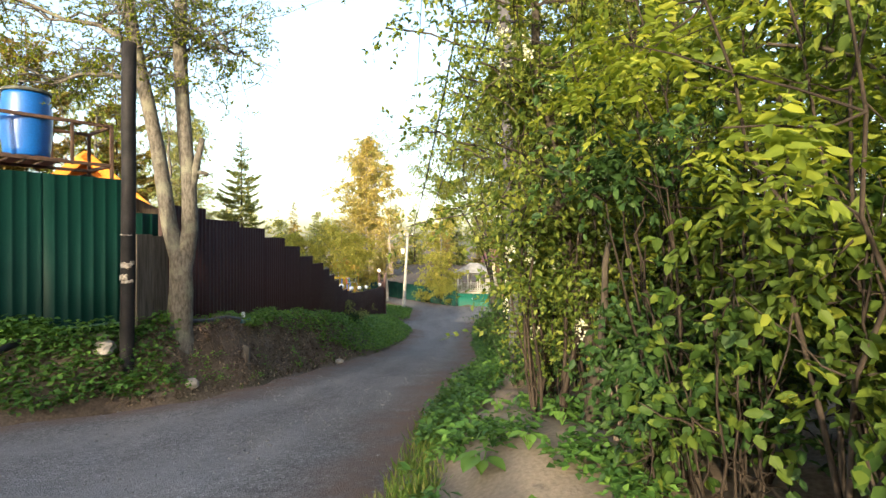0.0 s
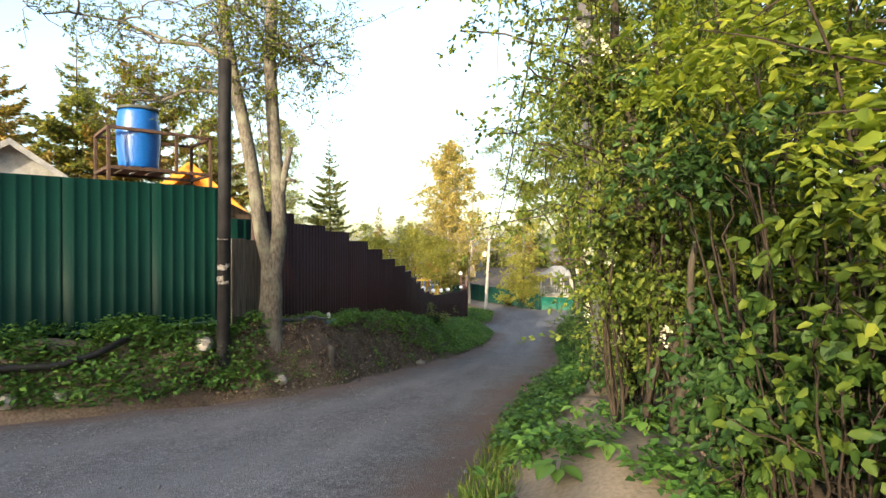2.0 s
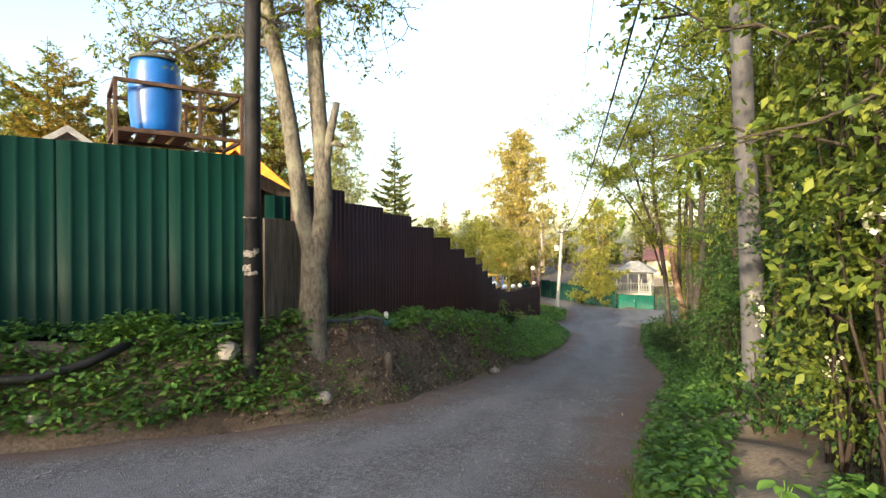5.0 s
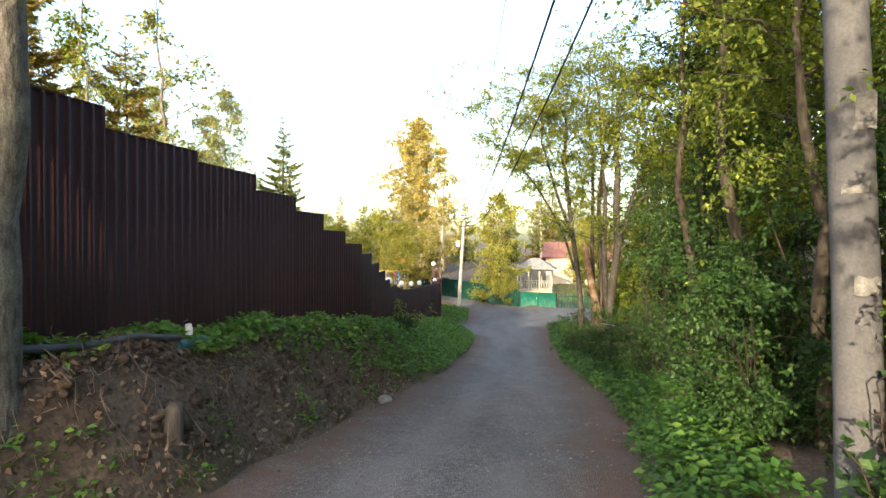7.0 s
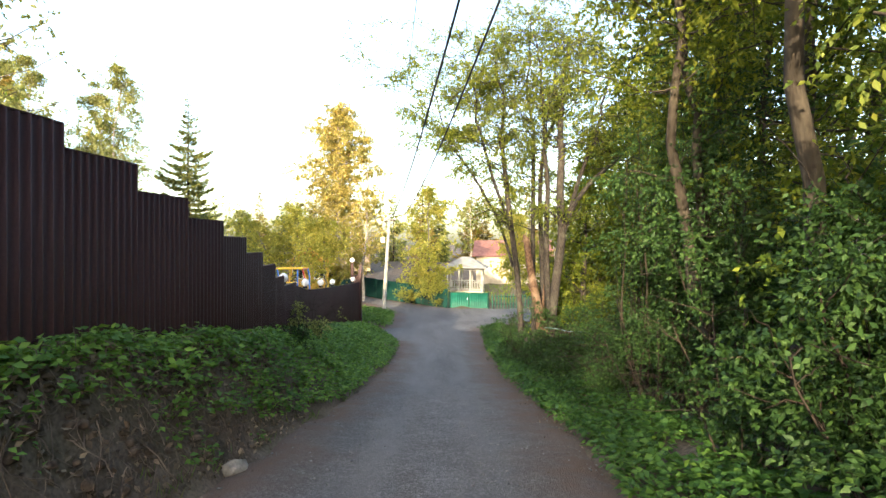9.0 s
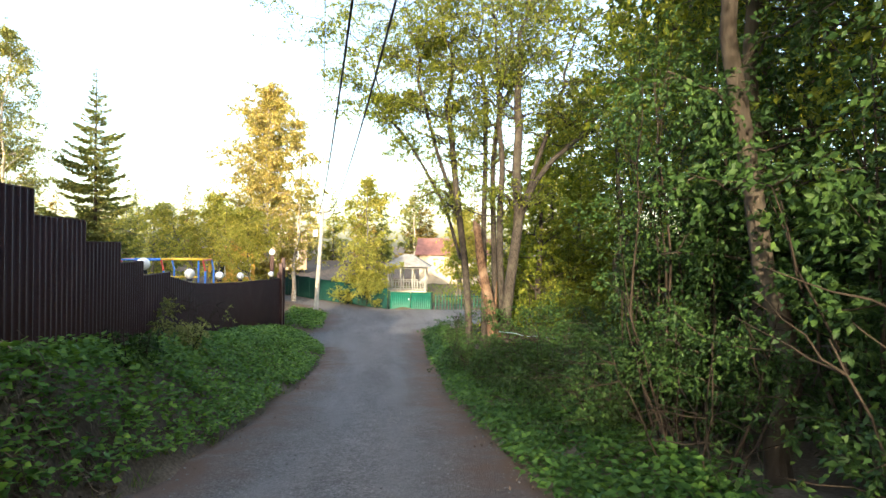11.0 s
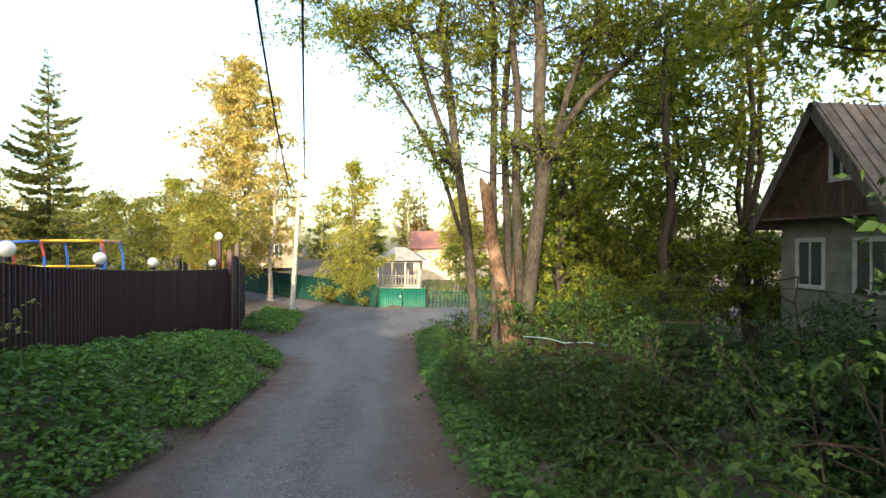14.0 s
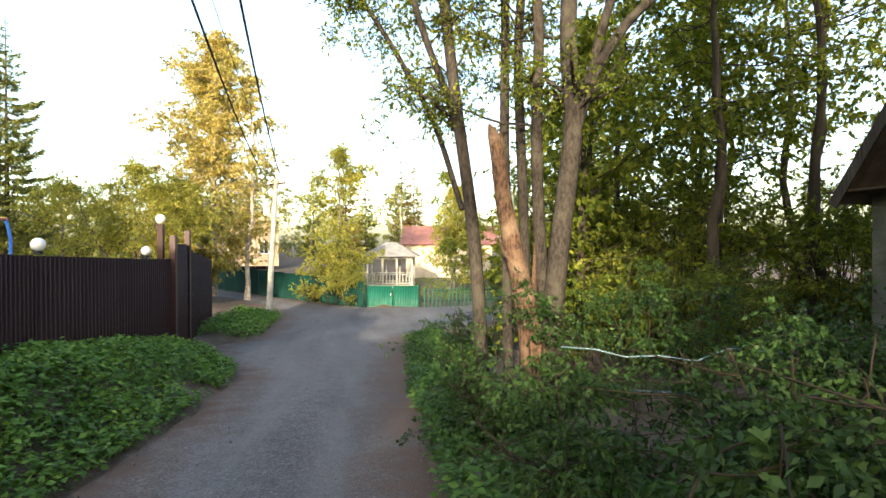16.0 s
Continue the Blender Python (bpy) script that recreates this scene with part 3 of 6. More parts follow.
far_brown = thing("sheet_fence", (0, 0, 0), "dark brown corrugated fence beyond the drive", "fence")
fy = [31.0, 32.2, 33.4, 34.6, 35.8, 37.0, 38.2]
for k in range(6):
    a, b = (-3.3 - 0.17 * (fy[k] - 31), fy[k]), (-3.3 - 0.17 * (fy[k + 1] - 31), fy[k + 1])
    zt = -0.42 - 0.075 * k
    ob = finish("panel", sheet_panel(math.dist(a, b), zt - 2.6, zt - 2.6, zt, zt, 0.1), M_BROWN, far_brown)
    stand(ob, a, b)
    part("post", box_bm(a[0] - 0.09, a[0] - 0.03, a[1] - 0.03, a[1] + 0.03, zt - 2.6, zt - 0.02, 0.004), M_BROWN, far_brown)

# green fence beside the first bend
green = thing("sheet_fence", (0, 0, 0), "dark green corrugated metal fence with a faded strip at its foot", "fence")
g0, g1 = np.array([-4.45, 7.58]), np.array([-12.7, -2.47])
gl = np.linalg.norm(g1 - g0)
n_green = 12
for k in range(n_green):
    a = g1 + (g0 - g1) * k / n_green
    b = g1 + (g0 - g1) * (k + 1) / n_green
    za, zb = [float(land(p[0] + 0.3, p[1])) for p in (a, b)]
    foot = min(za, zb) - 0.15
    ob = finish("panel", sheet_panel(math.dist(a, b), foot, foot, 2.63, 2.63, math.dist(a, b) / 7, 0.009), M_GREEN, green)
    stand(ob, a, b)
    part("post", box_bm(a[0] - 0.1, a[0] - 0.04, a[1] - 0.03, a[1] + 0.03, foot, 2.55, 0.004), M_GREEN, green)
    d = (g0 - g1) / gl
    nrm = np.array([d[1], -d[0]]) * 0.035
    part("foot_strip", bar_bm((*(a + nrm), (za + zb) / 2 + 0.1), (*(b + nrm), (za + zb) / 2 + 0.1), 0.2, 0.012), M_GREEN_STRIP, green)
ob = finish("panel", sheet_panel(0.75, 0.2, 0.2, 2.15, 2.15, 0.16, 0.018), M_GREEN, green, "lower end panel")
stand(ob, (-4.42, 7.62), (-4.1, 8.3))

# grey board between the green and the brown fence
board = thing("board", (-4.0, 7.36, 0.25), "weathered grey wooden board leaning in the fence gap", "board", rz=74)
for k in range(2):
    part("plank", box_bm(-0.29 + 0.29 * k, -0.006 + 0.29 * k, -0.015, 0.02, -0.2, 1.57 - 0.02 * k, 0.004), M_OLDWOOD, board)

# tarred pipe with torn paper
pole_pipe = thing("pipe_post", (-3.97, 6.66, 0.3), "black tarred metal pipe post with torn paper scraps", "post")
tube_part("pipe", [(wander((0, 0, -0.4), (0.05, 0.0, 4.02), 9, 0.004), 0.088)], M_TAR, pole_pipe, sides=16)


def wrap_patch(r, a0, a1, z0, z1, x=0.0, rag=0.02):
    """A torn scrap glued round a pole."""
    V, F, n = [], [], 9
    for k in range(n):
        q = radians(a0 + (a1 - a0) * k / (n - 1))
        for zz in (z0 + rng.uniform(0, rag), (z0 + z1) / 2, z1 - rng.uniform(0, rag)):
            V.append((x + r * math.cos(q), r * math.sin(q), zz))
    for k in range(n - 1):
        for m in range(2):
            F.append((3 * k + m, 3 * k + 3 + m, 3 * k + 4 + m, 3 * k + 1 + m))
    return arrays_mesh("paper_scrap", V, F)


for a0, a1, z0, z1 in ((-150, 20, 1.49, 1.515), (-120, -30, 1.06, 1.15), (-40, 10, 1.1, 1.17), (-140, -60, 0.9, 0.99), (-110, -10, 0.86, 0.92)):
    finish("paper_scrap", wrap_patch(0.0915, a0, a1, z0, z1, 0.012), M_PAPER, pole_pipe)


# ---- plants ----
def in_blob(n, c, r):
    p = rng.normal(size=(n, 3))
    p /= np.linalg.norm(p, axis=1)[:, None]
    return np.asarray(c) + p * (rng.uniform(0, 1, n) ** (1 / 2.4))[:, None] * np.asarray(r)


def twig_cloud(anchors, n, spread):
    """Leaf places strung on short twigs round anchor points."""
    k = max(1, n // 9)
    a = anchors[rng.integers(0, len(anchors), k)]
    d = rng.normal(size=(k, 3))
    d /= np.linalg.norm(d, axis=1)[:, None]
    d[:, 2] *= 0.6
    L = spread * rng.uniform(0.5, 1.6, k)
    t = rng.uniform(0.15, 1, (k, 9))
    p = a[:, None, :] + d[:, None, :] * (L[:, None] * t)[:, :, None]
    p[:, :, 2] -= (0.3 * L[:, None] * t * t)
    return p.reshape(-1, 3), np.repeat(d, 9, 0)


def bush(at, size, n, leaf, material, label, stems=7, category="bush", width=0.55, name="bush", group="", flowers=0, low=0.15):
    """Many stems from the ground, each with side twigs and leaves."""
    z = float(land(at[0], at[1])) - 0.05
    t = thing(name, (at[0], at[1], z), label, category, group)
    paths, anchors = [], []
    rx, ry_, h = size
    n, leaf = int(n * 0.58), leaf * 1.08
    for _ in range(stems):
        q = rng.uniform(0, 2 * np.pi)
        k = rng.uniform(0.25, 1.0)
        foot = np.array([0.25 * rx * math.cos(q), 0.25 * ry_ * math.sin(q), 0])
        tip = np.array([rx * k * math.cos(q), ry_ * k * math.sin(q), h * rng.uniform(0.65, 1.0) * (1.1 - 0.35 * k)])
        p = wander(foot, tip, 9, 0.02 * h / 2)
        r0 = rng.uniform(0.006, 0.014) * (0.6 + h / 4)
        paths.append((p, np.linspace(r0, 0.004, 9)))
        for _ in range(7):
            i0 = rng.integers(2, 9)
            e = p[i0] + rng.normal(size=3) * np.array([rx, ry_, 0.35 * h]) * 0.3 + np.array([0, 0, 0.06 * h])
            b = wander(p[i0], e, 5, 0.02)
            paths.append((b, np.linspace(0.007, 0.002, 5)))
            anchors.append(b[1:])
    anchors = np.concatenate(anchors)
    anchors = anchors[anchors[:, 2] > low * h]
    lump = np.sin(anchors[:, 0] * 5 + at[0] * 3) * np.sin(anchors[:, 1] * 5 + at[1]) + np.sin(anchors[:, 2] * 4.2 + at[1] * 2)
    anchors = anchors[lump > np.quantile(lump, 0.38)]
    v, f = joined(tubes(paths[::8], 6), tubes([q for k, q in enumerate(paths) if k % 8], 3))
    finish("stem_frame", arrays_mesh("stem_frame", v, f), M_TWIG, t, "", True)
    p, d = twig_cloud(anchors, n, 0.16 + 0.05 * h)
    p[:, 2] = np.maximum(p[:, 2], 0.05)
    leaf_part("foliage", p, leaf, material, t, width=width, along=d, spread=0.6, rounded=at[1] < 3.4)
    if flowers:
        c = anchors[rng.integers(0, len(anchors), flowers)] + rng.normal(size=(flowers, 3)) * 0.22
        q = (c[:, None, :] + rng.normal(size=(flowers, 34, 3)) * np.array([0.026, 0.026, 0.055])).reshape(-1, 3)
        leaf_part("blossom", q, 0.028, L_FLOWER, t, "hanging white blossom clusters", width=0.9)
    return t


def tree(at, height, r0, crown, n, leaf, material, label, bark=None, stems=None, limbs=16, name="tree", category="tree", lean=(0, 0), droop=0.3, group="", crown_low=0.35, width=0.55, up=0.45, z=None, shape=1.0):
    """Tapered stems with limbs, twigs and leaves; crown is the radius of the crown."""
    z = float(land(at[0], at[1])) - 0.1 if z is None else z
    t = thing(name, (at[0], at[1], z), label, category, group)
    deep = at[1] > 35 or at[1] < -5 or abs(at[0]) > 4.4
    n, leaf = (int(n * 0.31), leaf * 1.42) if deep else (int(n * 0.58), leaf * 1.1)
    paths, limb_paths, twig_paths, anchors = [], [], [], []
    stems = stems or [((0, 0), (lean[0], lean[1]), 1.0)]
    for foot, top, k in stems:
        h = height * k
        p = wander((foot[0], foot[1], -0.2), (top[0], top[1], h), 16, 0.03 + 0.006 * h)
        rad = r0 * k * (1 - np.linspace(0, 1, 16) ** 1.1 * 0.93)
        rad[0] *= 1.35
        paths.append((p, rad))
        for _ in range(max(4, limbs // len(stems))):
            u = crown_low + (1 - crown_low) * rng.uniform(0, 1) ** 0.9
            i0 = min(14, int(u * 15))
            q = rng.uniform(0, 2 * np.pi)
            v = (u - crown_low) / (1 - crown_low + 1e-6)
            reach = crown * max(0.14, math.sin(math.pi * min(1, 0.22 + 0.78 * v)) ** shape) * rng.uniform(0.6, 1.1)
            e = p[i0] + np.array([reach * math.cos(q), reach * math.sin(q), reach * up * rng.uniform(0.3, 1.6)])
            b = wander(p[i0], e, 8, 0.05 * crown / 2)
            rb = max(0.010, rad[i0] * 0.24)
            limb_paths.append((b, np.linspace(rb, 0.008, 8)))
            for _ in range(5):
                j = rng.integers(2, 8)
                e2 = b[j] + rng.normal(size=3) * reach * np.array([0.3, 0.3, 0.22])
                c = wander(b[j], e2, 4, 0.03)
                twig_paths.append((c, np.linspace(max(0.006, rb * 0.3), 0.004, 4)))
                anchors.append(c[1:])
            anchors.append(b[4:])
        anchors.append(p[-3:])
    anchors = np.concatenate(anchors)
    v, f = joined(tubes(paths, 9), tubes(limb_paths, 4 if deep else 5), tubes(twig_paths[::4] if deep else twig_paths[::2], 3))
    finish("trunk", arrays_mesh("trunk", v, f), bark or M_BARK, t, "", True)
    pp, d = twig_cloud(anchors, n, 0.12 + crown * 0.17)
    d[:, 2] -= droop
    leaf_part("crown", pp, leaf, material, t, width=width, along=d, spread=0.7)
    return t


def conifer(at, height, radius, n, material, label, bark=None, z=None, low=0.08, group="", name="spruce_tree", blunt=0.0, size=0.24):
    """Whorls of drooping boughs, each a flat feather of needle sprays, shorter towards a thin tip."""
    z = float(land(at[0], at[1])) - 0.1 if z is None else z
    t = thing(name, (at[0], at[1], z), label, "tree", group)
    p = wander((0, 0, -0.2), (0, 0, height), 10, 0.02)
    n, size = int(n * 0.34), size * 1.3
    boughs, P, D, S = [], [], [], []
    whorls = int(height * 2.1)
    for i in range(whorls):
        u = low + (1 - low) * i / whorls
        R = radius * ((1 - u) ** (1.0 - 0.5 * blunt)) * rng.uniform(0.7, 1.12)
        for _ in range(rng.integers(4, 7)):
            q = rng.uniform(0, 2 * np.pi)
            rr = R * rng.uniform(0.55, 1.12)
            s = np.linspace(0.04, 1, 6)
            dz = (-0.42 * (1 - u) + 0.3 * u) * rr * s + 0.25 * rr * s ** 3
            boughs.append(np.stack([rr * s * math.cos(q), rr * s * math.sin(q), u * height + rng.normal() * 0.08 + dz], 1))
    span = np.array([np.hypot(b[-1, 0], b[-1, 1]) for b in boughs])
    wgt = span ** 1.5 / (span ** 1.5).sum()
    for b, s0, w in zip(boughs, span, wgt):
        per = max(4, int(n * w))
        s = rng.uniform(0.1, 1, per)
        i0 = np.minimum((s * 5).astype(int), 4)
        f = (s * 5 - i0)[:, None]
        base = b[i0] * (1 - f) + b[i0 + 1] * f
        out = (b[-1] - b[0]) / (np.linalg.norm(b[-1] - b[0]) + 1e-6)
        side = np.array([-out[1], out[0], 0])
        lat = rng.uniform(-1, 1, per) * 0.34 * s0 * (1.05 - s)
        P.append(base + lat[:, None] * side - np.array([0, 0, 1]) * (0.35 * np.abs(lat))[:, None])
        D.append(out[None] * 0.8 + np.sign(lat)[:, None] * side * 0.7)
        S.append(np.full(per, size * min(1.0, 0.45 + 0.4 * s0)))
    tube_part("trunk", [(p, np.linspace(height * 0.013, 0.012, 10))] + [(b, np.linspace(0.018, 0.004, 6)) for b in boughs], bark or M_BARK_DARK, t, sides=3)
    leaf_part("needle_crown", np.concatenate(P), np.concatenate(S) * rng.uniform(0.6, 1.3, len(np.concatenate(S))), material, t, width=0.3, along=np.concatenate(D), spread=0.35, droop=0.4, fold=0.1)
    return t


# ---- left side: tree, barrel, sheds ----
def forked_tree():
    t = thing("tree", (-3.66, 7.5, 0.3), "old grey-barked tree forking low, with sparse spring leaves", "tree")
    left = np.array([(-0.03, 0, -0.3), (-0.02, 0, 0.15), (0.01, 0, 0.7), (0.0, 0, 1.18), (-0.15, 0, 1.6), (-0.24, 0, 2.2), (-0.34, 0.02, 2.78), (-0.47, 0.02, 3.4), (-0.62, 0.02, 4.05), (-0.8, 0.02, 5.1), (-0.9, 0.05, 6.4), (-1.0, 0.1, 8.0)])
    right = np.array([(0.03, 0, 0.95), (0.1, 0.0, 1.3), (0.14, 0, 1.6), (0.13, 0, 2.25), (0.08, 0, 2.85), (0.03, 0, 3.6), (-0.01, 0.02, 4.3), (0.02, 0.03, 5.2), (0.05, 0.08, 6.6), (0.12, 0.15, 8.4)])
    paths = [(left, [0.24, 0.185, 0.165, 0.15, 0.112, 0.105, 0.1, 0.098, 0.095, 0.085, 0.07, 0.03]), (right, [0.12, 0.12, 0.112, 0.105, 0.1, 0.098, 0.095, 0.085, 0.07, 0.03]),
             (np.array([(0.12, 0, 2.05), (0.2, -0.01, 2.3), (0.26, -0.02, 2.6), (0.34, -0.02, 2.93)]), [0.06, 0.058, 0.05, 0.042]),
             (np.array([(0.22, -0.01, 2.42), (0.33, -0.02, 2.43), (0.42, -0.02, 2.4)]), [0.035, 0.03, 0.025])]
    boughs = [np.array([(-0.68, 0, 4.3), (-1.13, -0.1, 4.56), (-1.58, -0.15, 4.61), (-2.43, -0.2, 4.98), (-3.1, -0.3, 5.1)]),
              np.array([(-0.55, 0, 3.7), (-0.91, -0.1, 3.83), (-1.31, -0.15, 3.84), (-1.71, -0.2, 3.68), (-2.2, -0.3, 3.7)]),
              np.array([(0.03, 0, 4.6), (0.2, -0.1, 4.4), (0.36, -0.1, 4.26), (0.75, -0.15, 4.17)])]
    paths += [(q, np.linspace(0.045, 0.012, len(q))) for q in boughs]
    limbs, anchors = [], []
    starts = [q[k] for q in boughs for k in range(1, len(q)) for _ in range(3)]
    starts += [left[j] for j in rng.integers(8, 12, 24)] + [right[j] for j in rng.integers(6, 10, 20)]
    for c in starts:
        q = rng.uniform(0, 2 * np.pi)
        reach = rng.uniform(0.5, 1.7)
        e = c + np.array([reach * math.cos(q) - 0.15, reach * math.sin(q), rng.uniform(-0.5, 0.8)])
        b = wander(c, e, 9, 0.07)
        limbs.append((b, np.linspace(0.02, 0.005, 9)))
        for _ in range(8):
            jj = rng.integers(2, 9)
            w = wander(b[jj], b[jj] + rng.normal(size=3) * np.array([0.4, 0.4, 0.32]), 6, 0.05)
            limbs.append((w, np.linspace(0.008, 0.0025, 6)))
            anchors.append(w[2:])
    v, f = joined(tubes(paths, 14), tubes(limbs, 4))
    finish("trunk", arrays_mesh("trunk", v, f), M_BARK, t, "", True)
    p, d = twig_cloud(np.concatenate(anchors), 34000, 0.2)
    leaf_part("crown", p, 0.048, L_TREE, t, along=d, spread=0.8)


forked_tree()


def barrel():
    t = thing("barrel", (-5.5, 6.95, 2.87), "blue plastic water barrel standing on an iron rack", "barrel")
    prof = [(0.0, 0.0), (0.255, 0.0), (0.268, 0.02), (0.272, 0.1), (0.288, 0.25), (0.297, 0.42), (0.297, 0.55), (0.288, 0.7), (0.272, 0.82), (0.268, 0.845), (0.258, 0.85), (0.258, 0.87), (0.0, 0.87)]
    bm = bmesh.new()
    vs = [bm.verts.new((r, 0, z)) for r, z in prof]
    es = [bm.edges.new((vs[i], vs[i + 1])) for i in range(len(vs) - 1)]
    bmesh.ops.spin(bm, geom=vs + es, cent=(0, 0, 0), axis=(0, 0, 1), angle=2 * math.pi, steps=32)
    bmesh.ops.remove_doubles(bm, verts=bm.verts, dist=0.0005)
    part("body", bm, M_BLUE, t, smooth=True)
    bm = bmesh.new()
    bmesh.ops.create_cone(bm, cap_ends=True, segments=32, radius1=0.29, radius2=0.285, depth=0.045, matrix=Matrix.Translation((0, 0, 0.885)))
    bmesh.ops.bevel(bm, geom=bm.edges[:], offset=0.008, segments=1, affect="EDGES")
    part("lid", bm, plain("weathered_lid", (0.03, 0.035, 0.03), (0.16, 0.17, 0.14), 9, 0.7), t, "dull dark lid with a rim")


barrel()


def rack():
    t = thing("iron_rack", (-5.5, 6.95, 0), "rusty angle-iron rack carrying the barrel above the shed roof", "rack", rz=50.6)
    X, Y = (-0.45, 0.95), (-0.3, 0.62)
    for x in (X[0], X[1]):
        for y in Y:
            part("leg", bar_bm((x, y, 1.0), (x, y, 3.42), 0.045, bev=0.004), M_RUST, t)
    for x in (0.45,):
        for y in Y:
            part("upright", bar_bm((x, y, 2.8), (x, y, 3.38), 0.04, bev=0.004), M_RUST, t)
    for z in (2.83, 3.4):
        for y in Y:
            part("rail", bar_bm((X[0], y, z), (X[1], y, z), 0.045, bev=0.004), M_RUST, t)
        for x in X:
            part("rail", bar_bm((x, Y[0], z), (x, Y[1], z), 0.045, bev=0.004), M_RUST, t)
    for k in range(4):
        part("slat", box_bm(-0.4 + 0.21 * k, -0.24 + 0.21 * k, -0.3, 0.62, 2.845, 2.868, 0.003), M_RUST, t)


rack()


def gable_house(name, at, rz, width, depth, wall_h, roof_h, m_wall, m_roof, label, over=0.3, z=None, gable=None, windows=(), category="house", trim=None):
    """A house whose gable looks along its own -y; windows are (x, z, w, h) on the gable."""
    z = float(land(at[0], at[1])) - 0.1 if z is None else z
    t = thing(name, (at[0], at[1], z), label, category, rz=rz)
    w = width / 2
    bm = bmesh.new()
    box(bm, -w, w, 0, depth, 0, wall_h)
    part("wall", bm, m_wall, t)
    bm = bmesh.new()
    a = [bm.verts.new(v) for v in ((-w, 0.02, wall_h), (w, 0.02, wall_h), (0, 0.02, wall_h + roof_h))]
    b = [bm.verts.new(v) for v in ((-w, depth - 0.02, wall_h), (w, depth - 0.02, wall_h), (0, depth - 0.02, wall_h + roof_h))]
    bm.faces.new(a), bm.faces.new(b[::-1])
    for i0 in range(3):
        bm.faces.new((a[i0], b[i0], b[(i0 + 1) % 3], a[(i0 + 1) % 3]))
    bmesh.ops.recalc_face_normals(bm, faces=bm.faces)
    part("gable", bm, gable or m_wall, t)
    sl = math.atan2(roof_h, w)
    L = math.hypot(w, roof_h) + over
    for s in (-1, 1):
        m = Matrix.Translation((0, 0, wall_h + roof_h + 0.05)) @ Matrix.Rotation(s * sl, 4, "Y")
        x0, x1 = (0, L) if s > 0 else (-L, 0)
        roof = part("roof", box_bm(x0, x1, -over - 0.15, depth + over, -0.03, 0.03, 0.006, m), m_roof, t)
        part("bargeboard", box_bm(x0, x1, -over - 0.19, -over - 0.153, -0.15, 0.035, 0.004, m), trim or m_wall, t)
    for x, zz, ww, hh in windows:
        window(t, x, zz, ww, hh)
    return t


def window(t, x, z, w, h, y=-0.03, mat=None):
    win = part("window", box_bm(x - w / 2, x + w / 2, y + 0.012, y + 0.05, z, z + h), M_GLASS, t, "dark glass window with pale frame")
    for x0, x1, z0, z1 in ((x - w / 2 - 0.07, x - w / 2 + 0.02, z - 0.07, z + h + 0.07), (x + w / 2 - 0.02, x + w / 2 + 0.07, z - 0.07, z + h + 0.07), (x - w / 2 + 0.021, x + w / 2 - 0.021, z - 0.07, z + 0.02), (x - w / 2 + 0.021, x + w / 2 - 0.021, z + h - 0.02, z + h + 0.07), (x - 0.02, x + 0.02, z + 0.021, z + h - 0.021)):
        part("frame", box_bm(x0, x1, y - 0.01, y + 0.04, z0, z1, 0.004), mat or M_WHITE, win)


gable_house("shed", (-5.6, 8.2), 50.6, 1.9, 1.6, 2.0, 0.45, M_DARKWOOD, M_ROOF_RED, "low shed with a faded red roof under the rack", 0.15, z=0.25, category="shed")
gable_house("orange_house", (-7.6, 11.4), 33, 3.8, 4, 1.75, 1.75, M_ORANGE, M_ROOF_RED, "bright orange boarded gable house with a red roof", 0.15, z=0.1, trim=M_ORANGE)
gable_house("shed", (-16.6, 15.2), 48, 3.6, 4, 3.3, 1.3, M_OLDWOOD, M_GREY_ROOF, "grey shed with a pale gable and slate roof", 0.2, z=0.6, gable=M_GREY_ROOF, category="shed", trim=M_GREY_ROOF)

# ---- far end of the lane ----
far_gate = thing("metal_gate", (1.15, 44.0, -3.32), "green sheet metal double gate", "gate", rz=-9)
for k in range(2):
    ob = finish("leaf", sheet_panel(1.22, 0.06, 0.06, 1.06, 1.06, 0.12, 0.016), plain("bright_green_sheet", (0.003, 0.075, 0.05), (0.006, 0.1, 0.065), 2, 0.5, 0.35) if k == 0 else bpy.data.materials["bright_green_sheet"], far_gate)
    ob.location = (0.02 + 1.25 * k, 0, 0)
    for zz in (0.06, 1.05):
        part("rail", box_bm(0.02 + 1.25 * k, 1.24 + 1.25 * k, -0.045, -0.02, zz, zz + 0.035), bpy.data.materials["bright_green_sheet"], far_gate)
for x in (-0.05, 2.55):
    part("post", box_bm(x - 0.05, x + 0.05, -0.05, 0.05, -0.1, 1.12, 0.005), M_GREEN, far_gate)
part("handle", box_bm(1.14, 1.18, -0.075, -0.046, 0.6, 0.72, 0.004), M_WHITE, far_gate)

# far fence's own green, its shade put into the sheet colour
M_GREEN_SHADED = plain("shaded_green_sheet", (0.003, 0.034, 0.027), (0.006, 0.048, 0.038), 1.2, 0.6, 0.15)
far_fence = thing("sheet_fence", (0, 0, 0), "green metal fence along the far bend of the lane", "fence")
p0, p1 = np.array([1.0, 44.05]), np.array([-9.5, 56.5])
for k in range(12):
    a, b = p0 + (p1 - p0) * (k + 1) / 12, p0 + (p1 - p0) * k / 12
    zt = -2.05 + 0.055 * k
    ob = finish("panel", sheet_panel(math.dist(a, b) - 0.01, zt - 1.6, zt - 1.6, zt, zt, 0.12, 0.016), M_GREEN_SHADED, far_fence)
    stand(ob, a, b)
side_fence = thing("wire_fence", (0, 0, 0), "low green picket fence beside the gate", "fence")
